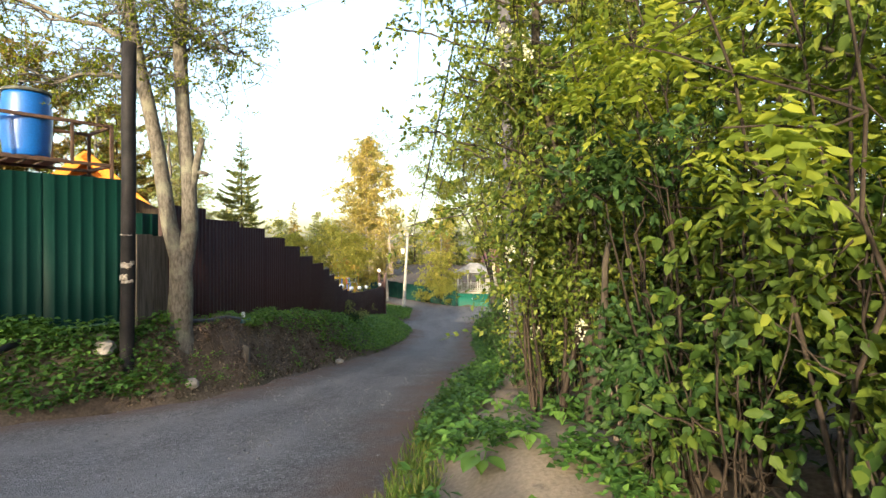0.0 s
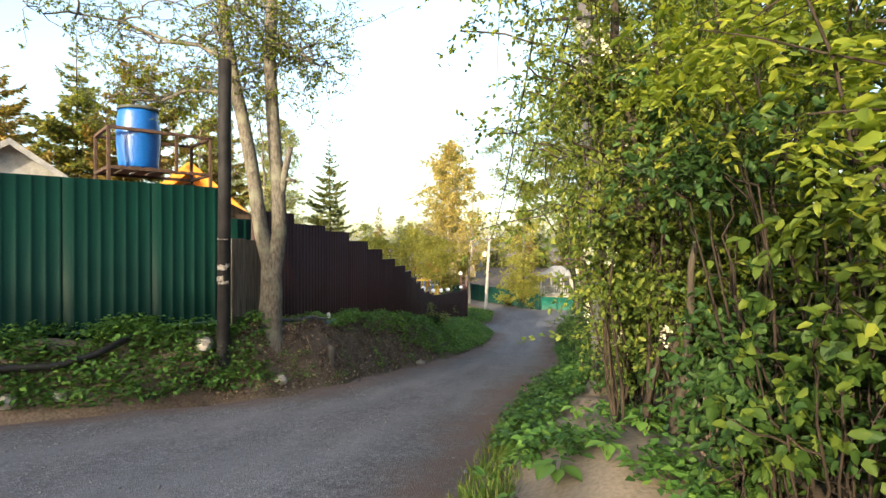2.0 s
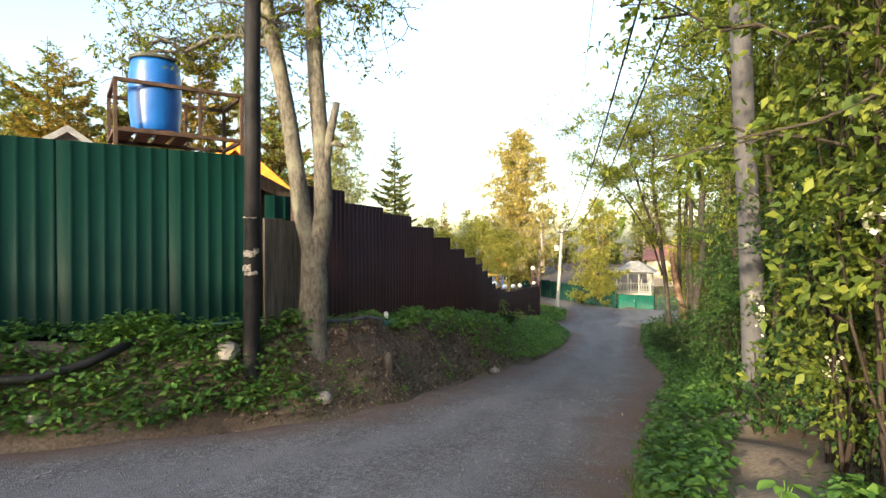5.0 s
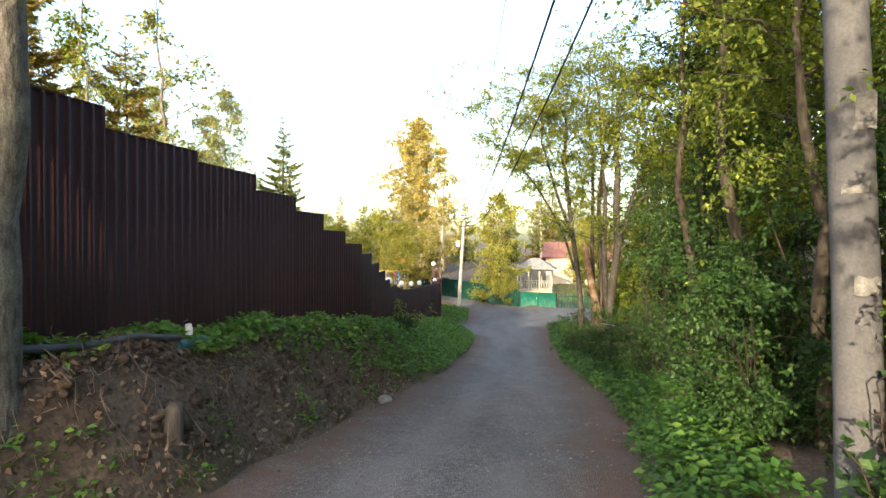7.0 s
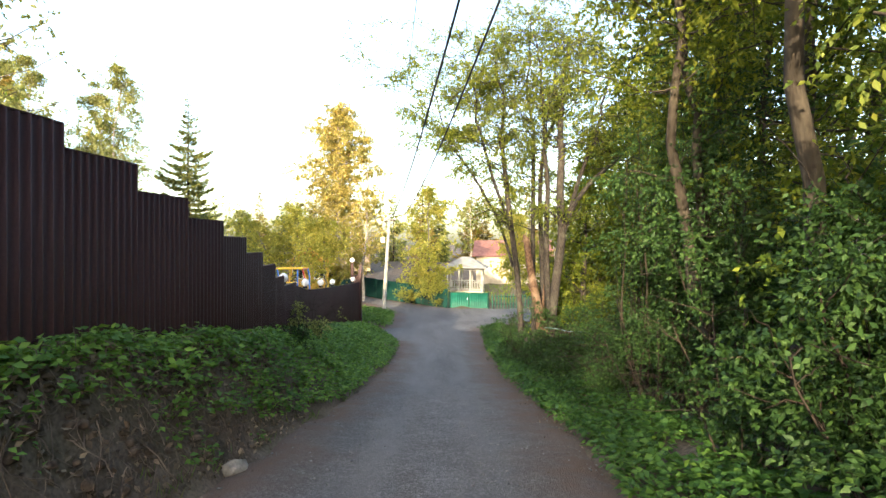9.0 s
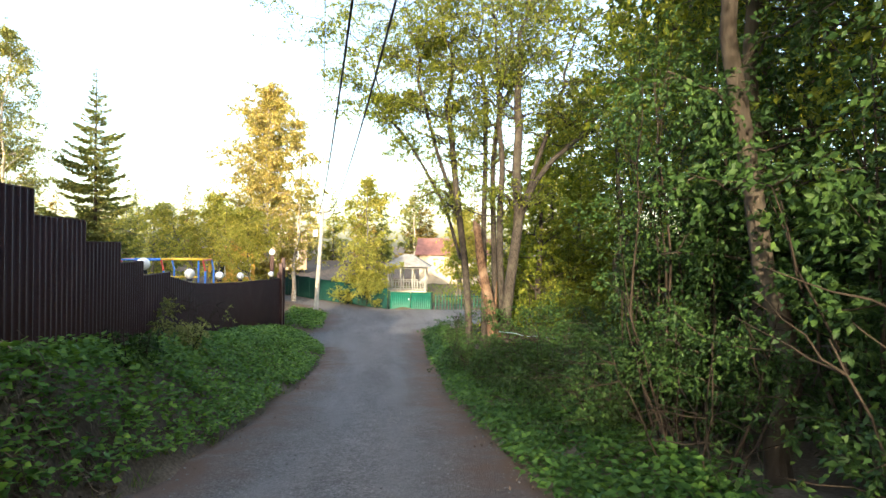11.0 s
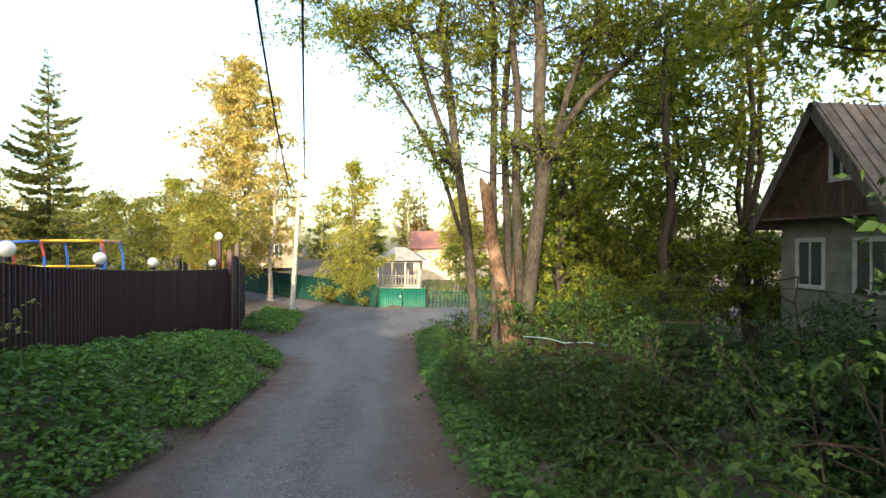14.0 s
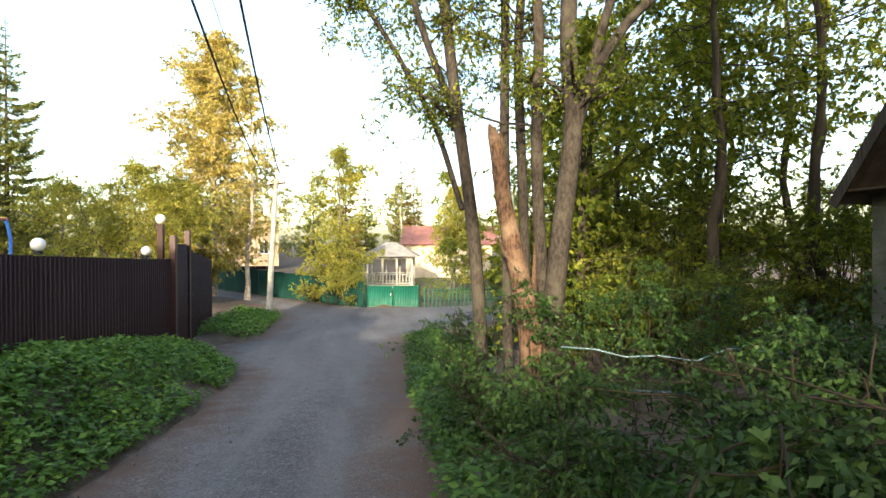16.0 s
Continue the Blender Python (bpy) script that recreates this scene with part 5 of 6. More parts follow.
for x, y, h, r in ((2.4, 11.4, 8.6, 1.8), (2.8, 14.0, 9.0, 1.8)):
    tree((x, y), h, 0.09, r, 30000, 0.062, L_SUNLIT, "slender tree with its crown over the lane", M_BARK_DARK, limbs=44, crown_low=0.48, lean=(-0.7, 0.2), up=0.15, group="roadside wood")
tree((2.9, 14.6), 7.0, 0.1, 1.6, 38000, 0.05, L_SHADED, "leafy tree hanging over the bushes", M_BARK_DARK, limbs=40, crown_low=0.22, up=0.1)
tree((4.8, 15.8), 8.0, 0.1, 1.6, 24000, 0.062, L_BUSH, "leafy tree hanging over the bushes", M_BARK_DARK, limbs=30, crown_low=0.3, up=0.1)
tree((4.9, 13.4), 8.5, 0.12, 1.9, 24000, 0.062, L_BUSH, "leafy tree hanging over the bushes", M_BARK_DARK, limbs=30, crown_low=0.12, up=0.2)
bush((1.4, 5.6), (0.5, 0.55, 4.2), 15000, 0.05, L_CHERRY, "slim bird cherry beside the concrete pole", stems=9, flowers=8, group="right-hand bushes", low=0.1)
bush((1.15, 4.2), (0.55, 0.5, 4.3), 15000, 0.05, L_CHERRY, "slim bird cherry with white blossom", stems=9, flowers=14, group="right-hand bushes", low=0.1)
for x, y, h in ((4.6, 17.8, 9.0), (6.0, 19.3, 9.5), (5.6, 16.6, 9.0)):
    tree((x, y), h, 0.12, 2.2, 20000, 0.075, L_TREE, "slender tree with a high leafy crown", M_BARK_DARK, limbs=34, crown_low=0.46, up=0.15, group="roadside wood")
tree((9.4, 18.9), 7.5, 0.12, 2.2, 16000, 0.09, L_BUSH, "leafy tree shading the wooden house", M_BARK_DARK, limbs=34, crown_low=0.1, up=0.2, group="roadside wood")
bush((2.75, 16.15), (0.5, 0.45, 4.2), 7000, 0.042, L_SHADED, "slender leafy bush before the house", stems=10, group="right-hand bushes", low=0.1)
bush((2.6, 15.0), (0.8, 0.8, 4.4), 28000, 0.036, L_SHADED, "tall leafy bush before the house", stems=14, group="right-hand bushes", low=0.05)
bush((3.9, 15.7), (1.0, 0.9, 5.2), 26000, 0.045, L_SHADED, "tall leafy bush before the house", stems=14, group="right-hand bushes", low=0.05)
for x, y, h in ((6.5, 28.5, 3.0), (8.0, 31.0, 3.6), (5.2, 31.5, 2.6), (10.5, 29.5, 3.4), (7.4, 27.2, 2.6), (12.5, 33, 4), (9.5, 36, 4), (6.5, 35, 3), (4.9, 26.2, 2.4), (14, 30, 4.5), (16, 26, 4.5), (12, 27.5, 3.6), (13, 40, 5), (9, 18.5, 2.6), (7.0, 17.5, 2.4), (10, 11, 4)):
    bush((x, y), (1.8, 1.8, h), 6000, 0.1, L_SUNLIT, "wild green bushes behind the trees", stems=12, group="right-hand bushes", low=0.02)

for x, y, h in ((9.5, 30, 5.0), (11.5, 33, 5.5), (13.5, 29.5, 5.5), (12, 37, 6), (15.5, 33, 6), (8, 33.5, 4.6), (10.5, 26.6, 3.6), (6.2, 32.5, 4.0), (7.0, 29.0, 3.8), (17.5, 29, 6)):
    bush((x, y), (2.0, 1.8, h), 9000, 0.105, L_TREE, "wild green bushes behind the trees", stems=14, group="right-hand bushes", low=0.0)


def rowan(at, h, n, label):
    """A shrub with feathered leaves of paired leaflets."""
    z = float(land(at[0], at[1])) - 0.05
    t = thing("rowan_bush", (at[0], at[1], z), label, "bush")
    paths, ends = [], []
    for _ in range(6):
        q = rng.uniform(0, 2 * np.pi)
        p = wander((0.1 * math.cos(q), 0.1 * math.sin(q), 0), (0.55 * math.cos(q) - 0.1, 0.5 * math.sin(q), h * rng.uniform(0.7, 1.0)), 9, 0.05)
        paths.append((p, np.linspace(0.013, 0.004, 9)))
        for _ in range(6):
            k = rng.integers(3, 9)
            e = p[k] + rng.normal(size=3) * np.array([0.35, 0.35, 0.25])
            bb = wander(p[k], e, 5, 0.02)
            paths.append((bb, np.linspace(0.005, 0.002, 5)))
            ends.append(bb[2:])
    tube_part("stem_frame", paths, M_TWIG, t, sides=6)
    ends = np.concatenate(ends)
    ends = ends[ends[:, 2] > 0.5 * h]
    base = ends[rng.integers(0, len(ends), n)] + rng.normal(size=(n, 3)) * 0.05
    d = rng.normal(size=(n, 3))
    d[:, 2] = -0.45 + 0.5 * rng.normal(size=n)
    d /= np.linalg.norm(d, axis=1)[:, None]
    s = np.cross(d, (0, 0, 1))
    s /= np.linalg.norm(s, axis=1)[:, None]
    P, D = [], []
    for k in range(7):
        c0 = base + d * (0.03 + 0.026 * k)
        c0[:, 2] -= 0.0012 * k * k
        for sgn in ((-1, 1) if k < 6 else (0,)):
            P.append(c0)
            D.append(d * (0.45 if sgn else 1.0) + s * sgn)
    P, D = np.concatenate(P), np.concatenate(D)
    v, f = leaf_arrays(P, np.full(len(P), 0.055), 0.42, 0.15, 0.5, 0.2, D, 0.16, rounded=True)
    finish("foliage", arrays_mesh("foliage", v, f), L_ROWAN, t)


L_BROAD = leaf_material("broad_shrub_leaves", [(0.0, (0.03, 0.068, 0.015)), (0.5, (0.056, 0.108, 0.021)), (1.0, (0.13, 0.18, 0.03))], 0.35)
L_ROWAN = leaf_material("rowan_leaflets", [(0.0, (0.1, 0.15, 0.02)), (0.5, (0.19, 0.25, 0.034)), (1.0, (0.32, 0.36, 0.05))], 0.5)
rowan((1.8, 1.35), 3.1, 190, "young rowan with feathered yellow-green leaves")
rowan((2.0, 2.6), 3.3, 230, "young rowan with feathered yellow-green leaves")
bush((1.95, 10.4), (0.75, 0.9, 2.1), 22000, 0.04, L_SHADED, "dense green bush at the verge", stems=10, group="right-hand bushes", low=0.02)
for bx, by, br, bh, bn in ((1.7, 1.05, 0.35, 1.3, 700), (1.6, 2.0, 0.45, 1.4, 1400), (1.45, 2.5, 0.3, 0.6, 500), (2.1, 1.5, 0.5, 1.8, 1500)):
    bush((bx, by), (br, br, bh), bn, 0.06, L_BROAD, "shrub with large rounded leaves", stems=9, width=0.72, low=0.12)
# thickets added behind the bushes, dark-leaved to deepen the shade inside
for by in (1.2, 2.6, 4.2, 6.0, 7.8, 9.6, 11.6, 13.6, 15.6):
    bush((3.1 + 0.25 * math.sin(by), by), (0.8, 1.1, 2.4), 9000, 0.075, L_SHADED, "undergrowth in shade-dark leaves, added to darken the bushes", stems=12, group="right-hand bushes", low=0.0)
bush((1.32, 7.42), (0.42, 0.4, 0.95), 1500, 0.06, L_SHADED, "low leafy shrub at the foot of the pole", stems=9, group="right-hand bushes", width=0.7, low=0.0)
dead = thing("dead_stem", (1.43, 3.2, float(land(1.43, 3.2))), "broken dead stem with dark bark", "tree stem")
tube_part("stem", [(wander((0, 0, -0.1), (-0.05, 0.05, 1.35), 10, 0.02), np.linspace(0.04, 0.02, 10))], M_BARK_DARK, dead, sides=8)
for k in range(7):
    q = rng.uniform(0, 6.28)
    tube_part("shoot", [(wander((0.03 * math.cos(q), 0.03 * math.sin(q), 0), (0.16 * math.cos(q), 0.16 * math.sin(q), rng.uniform(0.4, 0.8)), 6, 0.012), np.linspace(0.012, 0.004, 6))], M_BRUSH, dead, sides=5)


def burdock(at, n, size):
    t = thing("burdock", (at[0], at[1], float(land(at[0], at[1]))), "low burdock with broad soft leaves", "plant", "burdock on the verge")
    a0 = rng.uniform(0, 6.28)
    for k in range(n):
        q = a0 + k * 2.4
        r = size * (0.5 + 0.5 * k / n)
        d = np.array([math.cos(q), math.sin(q), 0.0])
        s = np.array([-d[1], d[0], 0])
        stem = d * r * 0.45 + np.array([0, 0, size * rng.uniform(0.7, 1.1)])
        out, wid = [0, 0.25, 0.6, 0.9, 1.1], [0.12, 0.42, 0.46, 0.26, 0.02]
        V, F = [], []
        for o, w in zip(out, wid):
            mid = stem + d * r * o + np.array([0, 0, -0.35 * r * o * o])
            for u in (-1, -0.5, 0, 0.5, 1):
                V.append(mid + s * w * r * u + np.array([0, 0, 0.10 * r * abs(u) + 0.02 * r * math.sin(7 * o + 3 * u)]))
        for i0 in range(4):
            for j0 in range(4):
                F.append((i0 * 5 + j0, i0 * 5 + j0 + 1, i0 * 5 + j0 + 6, i0 * 5 + j0 + 5))
        lf = finish("leaf", arrays_mesh("leaf", V, F), L_NETTLE, t, "", True)
        tube_part("stalk", [(wander((0, 0, 0), stem, 4, 0.005), 0.005)], L_NETTLE, lf, sides=5)


for bx, by, bn, bs in ((0.48, 3.05, 9, 0.15), (0.8, 3.1, 7, 0.11), (0.45, 4.2, 8, 0.13), (1.15, 3.7, 7, 0.12), (0.75, 4.9, 7, 0.12)):
    burdock((bx, by), bn, bs)

for bx, by, bh in ((-0.5, 45.2, 2.2), (0.5, 44.7, 1.9), (-1.6, 46.6, 2.0)):
    bush((bx, by), (0.9, 0.7, bh), 5000, 0.09, L_LIME, "yellow-green shrub before the far fence", stems=9, group="shrubs by the far fence", low=0.03)

# ---- distance ----
def golden_birch(at, z, height, n, leaf):
    """A tall birch: rising limbs, hanging twigs and a crown widest at mid height."""
    t = thing("birch_tree", (at[0], at[1], z), "tall birch with golden young leaves", "tree")
    p = wander((0, 0, -0.2), (0.1, 0, height), 18, 0.03)
    limbs, twigs, anchors = [], [], []
    for k in range(150):
        u = 0.14 + 0.84 * (k + rng.uniform()) / 150
        R = float(np.interp(u, [0.1, 0.25, 0.45, 0.65, 0.82, 0.93, 1.0], [2.4, 3.2, 3.5, 3.1, 2.2, 1.1, 0.3])) * rng.uniform(0.6, 1.08)
        q = rng.uniform(0, 2 * np.pi)
        c = np.array([np.interp(max(0.05, u - 0.08), np.linspace(0, 1, 18), p[:, i]) for i in range(3)])
        e = np.array([R * math.cos(q), R * math.sin(q), u * height + 0.1 * R])
        b = wander(c, e, 8, 0.05)
        limbs.append((b, np.linspace(0.03, 0.006, 8)))
        for _ in range(7):
            j = rng.integers(2, 8)
            w = b[j] + rng.normal(size=3) * np.array([0.45, 0.45, 0.3]) - np.array([0, 0, 0.35])
            w = wander(b[j], w, 4, 0.03)
            twigs.append((w, np.linspace(0.008, 0.004, 4)))
            anchors.append(w[1:])
    v, f = joined(tubes([(p, np.linspace(0.17, 0.02, 18))], 9), tubes(limbs, 4), tubes(twigs[::2], 3))
    finish("trunk", arrays_mesh("trunk", v, f), M_BIRCH, t, "", True)
    pp, d = twig_cloud(np.concatenate(anchors), n, 0.42)
    d[:, 2] -= 0.5
    leaf_part("crown", pp, leaf, L_GOLD, t, along=d, spread=0.7)


golden_birch((-6.9, 48.5), -2.8, 14.6, 62000, 0.165)
tree((-4.9, 46.8), 12.0, 0.13, 1.9, 18000, 0.12, L_GOLD, "thin birch with golden young leaves", M_BIRCH, limbs=44, crown_low=0.2, z=-2.9, up=0.4)
tree((-9.2, 42.5), 5.6, 0.1, 2.8, 60000, 0.085, L_LIME, "spreading willow with yellow-green young leaves", M_BARK, limbs=40, crown_low=0.1, z=-2.4, up=0.7, name="willow_tree",
     stems=[((0, 0), (-2.2, 0.4), 0.9), ((0.1, 0), (0.6, 0.2), 1.0), ((0, 0.1), (1.9, -0.2), 0.85)])
tree((-13.0, 45.0), 5.0, 0.1, 2.6, 10000, 0.09, L_LIME, "spreading willow with yellow-green young leaves", M_BARK, limbs=30, crown_low=0.08, z=-2.3, name="willow_tree")
tree((-6.6, 41.5), 5.0, 0.07, 2.2, 40000, 0.075, L_LIME, "garden bush tree in yellow-green leaf", M_BARK, limbs=24, crown_low=0.1, z=-2.4)
tree((-0.2, 48.2), 8.4, 0.1, 2.3, 62000, 0.11, L_LIME, "round willow in bright yellow-green leaf", M_BARK, limbs=44, crown_low=0.04, z=-3.2, up=0.6, name="willow_tree")
tree((6.6, 50.5), 6.6, 0.1, 2.1, 40000, 0.12, L_LIME, "garden tree in yellow-green leaf", M_BARK, limbs=30, crown_low=0.08, z=-3.2)
tree((5.6, 46.3), 3.8, 0.06, 1.2, 7000, 0.08, L_TREE, "young green garden tree", M_BARK, limbs=20, crown_low=0.12, z=-3.2)
tree((9.0, 43.5), 6.5, 0.1, 2.2, 11000, 0.1, L_TREE, "green roadside tree in young leaf", M_BARK, limbs=30, crown_low=0.06, z=-3.2)
for x, y, h in ((-22.7, 48.4, 16.6), (-27.0, 45.5, 16.2), (-25.0, 50, 15.5), (-29.5, 47, 16)):
    tree((x, y), h, 0.13, 2.5, 70000, 0.1, L_PALE, "pale birch with thin spring foliage", M_BIRCH, limbs=50, crown_low=0.2, z=-2.0, up=0.8, group="pale birches")
conifer((-19.93, 53.7), 15.9, 4.8, 100000, L_SPRUCE, "tall dark green pointed spruce", z=-2.4)
conifer((-28.3, 24.0), 12.6, 5.0, 60000, L_SPRUCE, "broad dark pine behind the green fence", z=0, name="pine_tree", blunt=0.6)
conifer((-19.9, 21.6), 11.6, 4.4, 90000, L_SPRUCE, "tall green spruce behind the green fence", z=0)
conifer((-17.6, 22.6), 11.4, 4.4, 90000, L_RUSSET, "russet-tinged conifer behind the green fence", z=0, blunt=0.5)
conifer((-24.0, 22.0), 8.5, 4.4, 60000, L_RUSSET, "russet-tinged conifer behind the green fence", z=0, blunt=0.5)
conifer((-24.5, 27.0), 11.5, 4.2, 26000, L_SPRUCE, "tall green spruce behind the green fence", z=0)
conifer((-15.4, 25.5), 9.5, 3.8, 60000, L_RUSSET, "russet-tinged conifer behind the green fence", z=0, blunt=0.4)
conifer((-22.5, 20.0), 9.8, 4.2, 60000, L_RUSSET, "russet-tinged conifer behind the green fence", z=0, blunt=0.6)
conifer((-27.0, 20.5), 10.4, 4.6, 60000, L_SPRUCE, "broad dark pine behind the green fence", z=0, name="pine_tree", blunt=0.7)
tree((-30.0, 20.0), 7.5, 0.12, 3.0, 16000, 0.11, L_LIME, "yellow-green tree behind the green fence", M_BARK, limbs=36, crown_low=0.15, z=0)
tree((-21.0, 30.0), 11.5, 0.12, 2.6, 14000, 0.11, L_PALE, "pale birch behind the green fence", M_BIRCH, limbs=36, crown_low=0.2, z=0)
# russet needles here carry the warm sunlight as colour
conifer((-0.65, 89.7), 15.6, 3.0, 16000, L_RUSSET, "far spruce with the low sun's warmth put into its needles", z=-3, size=0.42)
conifer((6.6, 90.0), 15.0, 3.4, 16000, L_RUSSET, "far spruce with the low sun's warmth put into its needles", z=-3, size=0.42)
tree((-13.2, 20.5), 9.0, 0.12, 2.4, 9000, 0.09, L_TREE, "thin tree with sparse green leaves", M_BARK, limbs=26, crown_low=0.2, z=0)
tree((-9.0, 17.5), 7.5, 0.1, 1.6, 6500, 0.08, L_PALE, "thin tree with sparse pale leaves", M_BARK, limbs=22, crown_low=0.25, z=-0.2)
far_rng = [(-30, 84, 9), (-25, 82, 8), (-20, 84, 9), (-15.5, 82, 8), (-12, 86, 9), (-36, 80, 9), (2, 98, 11), (-16, 74, 7), (-21, 72, 7), (-27, 70, 8), (6, 86, 10), (-30, 60, 8), (-44, 90, 13), (-38, 96, 11), (-32, 92, 10), (-27, 98, 12), (-22, 95, 10), (-17, 100, 11), (-13, 96, 12), (-9, 101, 11), (-5.5, 99, 12), (9, 98, 14), (13, 95, 13), (17, 99, 15), (22, 92, 15), (27, 88, 15), (-50, 84, 14), (-34, 70, 10), (-40, 74, 12), (-46, 66, 13), (-40, 50, 13), (-45, 40, 14), (-36, 36, 12), (-42, 28, 13), (24, 70, 15), (20, 60, 14), (16, 54, 13), (13, 50, 11)]
for k, (x, y, h) in enumerate(far_rng):
    if k % 3 == 1:
        tree((x, y), h, 0.16, 3.2, 5000, 0.26, L_PALE if x < 8 else L_TREE, "distant deciduous tree in spring leaf", M_BIRCH, limbs=22, crown_low=0.15, z=-2.5, group="distant woods")
    else:
        conifer((x, y), h, 3.0, 4500, L_RUSSET if k % 2 else L_SPRUCE, "distant conifer in the far wood", z=-2.5, size=0.7, group="distant woods")

# unseen trees added behind the start, whose shade lies over the lane
for k, (x, y, h) in enumerate([(-34, -24, 10.5), (-29, -27, 11), (-25, -23, 10), (-21, -26, 10.9), (-17.5, -23, 10.2), (-14.5, -26, 10.8), (-12, -24, 10.8), (-11.2, -28, 9.6), (-6.0, -25, 7.9), (-3.4, -27, 7.9), (0.5, -25, 8.7), (4, -27, 9.2), (8, -25, 8.9), (12, -27, 9), (-19, -31, 11), (-13.5, -31, 10.8)]):
    tree((x, y), h - 2.2, 0.15, 2.6, 5000, 0.42, L_TREE, "unseen leafy tree added behind the start for shade", M_BARK, limbs=40, crown_low=0.1, z=1.2, up=0.15, shape=0.35, group="wood behind the lane")


# ---- ground cover, litter and gravel ----
def scatter(n, x0, x1, y0, y1, keep):
    x, y = rng.uniform(x0, x1, n), rng.uniform(y0, y1, n)
    k = keep(x, y)
    return x[k], y[k]


def patchy(x, y, s=1.0, k=0.0):
    return np.sin(x * 1.9 * s + 1.3 + k) * np.sin(y * 1.3 * s + 0.4 * x - k) + 0.5 * np.sin(4.1 * s * x - 2.7 * s * y + k)


def cover(name, x, y, per, leaf, height, material, label, width=0.6, category="undergrowth"):
    """Low plants: tufts of leaves held over the soil."""
    z = land(x, y)
    hh = height * rng.uniform(0.4, 1.15, len(x))
    n = len(x)
    ang = rng.uniform(0, 2 * np.pi, (n, per))
    rad = leaf * rng.uniform(0.1, 1.3, (n, per))
    p = np.stack([x[:, None] + rad * np.cos(ang), y[:, None] + rad * np.sin(ang), z[:, None] + hh[:, None] * rng.uniform(0.45, 1.0, (n, per))], -1).reshape(-1, 3)
    d = np.stack([np.cos(ang), np.sin(ang), 0.1 * np.ones_like(ang)], -1).reshape(-1, 3)
    v, f = leaf_arrays(p, leaf, width, 0.25, 1.3, 0.3, d, 0.3)
    ob = finish(name, arrays_mesh(name, v, f), material)
    return tagged(ob, label, category, kind="stuff")


def grass(name, x, y, per, height, material, label):
    z = land(x, y)
    n = len(x) * per
    p = np.stack([np.repeat(x, per) + rng.normal(size=n) * 0.05, np.repeat(y, per) + rng.normal(size=n) * 0.05, np.repeat(z, per) - 0.01], 1)
    d = np.stack([rng.normal(size=n) * 0.45, rng.normal(size=n) * 0.45, np.ones(n)], 1)
    v, f = leaf_arrays(p, height, 0.07, -0.2, 0.0, 0.1, d, 0.12)
    return tagged(finish(name, arrays_mesh(name, v, f), material), label, "grass", kind="stuff")


def left_u(x, y):
    """0 at the road's left edge, 1 at the fence."""
    xl = left_edge(y)
    return (xl - x) / (xl - np.minimum(fence_x(y), xl - 0.7))


x, y = scatter(46000, -8, -0.8, 9.0, 29.5, lambda x, y: (left_u(x, y) > np.interp(y, [9, 9.3, 10, 12, 14.5, 17], [0.75, 0.5, 0.42, 0.28, 0.1, 0.0])) & (left_u(x, y) < 0.98) & (patchy(x, y) > -1.0))
cover("ground_elder", x, y, 5, 0.07, 0.2, L_NETTLE, "lush green ground elder covering the bank", 0.7)
x, y = scatter(26000, -9.5, -2.2, -1.0, 9.0, lambda x, y: (left_u(x, y) > 0.05) & (left_u(x, y) < 0.97) & (patchy(x, y, 1.6, 2) > np.interp(y, [4, 6.5, 7.2, 9], [-0.9, -0.5, 0.75, 1.1])))
cover("nettle_patch", x, y, 6, 0.08, 0.24, L_VERGE, "young nettles along the foot of the fence", 0.6)
x, y = scatter(22000, 0, 3.0, 4.6, 36, lambda x, y: (x > right_edge(y) + 0.03) & (x < right_edge(y) + np.interp(y, [4.6, 8, 12, 20, 30], [0.4, 0.8, 1.1, 1.3, 1.0])) & (patchy(x, y, 1.5, 1) > -0.9))
cover("verge_herbs", x, y, 5, 0.08, 0.2, L_VERGE, "bright green herbs along the verge", 0.62)
x, y = scatter(2600, 0, 2.2, 1.2, 5.2, lambda x, y: (x > right_edge(y) + 0.05) & (patchy(x, y, 2.4, 4) > 0.45))
cover("verge_herbs", x, y, 6, 0.075, 0.16, L_VERGE, "clumps of green herbs on the sandy verge", 0.6)
x, y = scatter(1500, -5, -2, 33, 42, lambda x, y: (x < left_edge(y) - 0.05) & (x > left_edge(y) - 1.6))
cover("verge_herbs", x, y, 6, 0.12, 0.22, L_NETTLE, "green herbs at the foot of the pole", 0.6)
x, y = scatter(3500, -20, 14, 44.4, 60, lambda x, y: (x > right_edge(y) + 0.4))
grass("garden_grass", x, y, 5, 0.25, L_GRASS, "sunlit garden grass beyond the gate")
x, y = scatter(3000, -24, -4.5, 20, 52, lambda x, y: (x < fence_x(y) - 0.6) & (x < left_edge(y) - 1.2))
grass("garden_grass", x, y, 5, 0.3, L_GRASS, "rough grass in the fenced garden")
x, y = scatter(1500, -0.6, 0.9, 1.5, 7.5, lambda x, y: np.abs(x - right_edge(y) - 0.1) < 0.16)
grass("verge_grass", x, y, 9, 0.13, L_GRASS, "short grass at the road's edge")
x, y = scatter(700, -3.4, -1.2, 7.5, 26, lambda x, y: np.abs(left_u(x, y) - 0.06) < 0.08)
grass("verge_grass", x, y, 9, 0.12, L_GRASS, "short grass at the foot of the bank")

# dry brush and dead leaves on the eroded bank
x, y = scatter(20000, -4.2, -1.9, 6.2, 15, lambda x, y: (left_u(x, y) > 0.0) & (left_u(x, y) < 0.6))
p = np.stack([x, y, land(x, y) + rng.uniform(0.0, 0.05, len(x))], 1)
v, f = leaf_arrays(p, 0.055, 0.6, 0.0, 0.3)
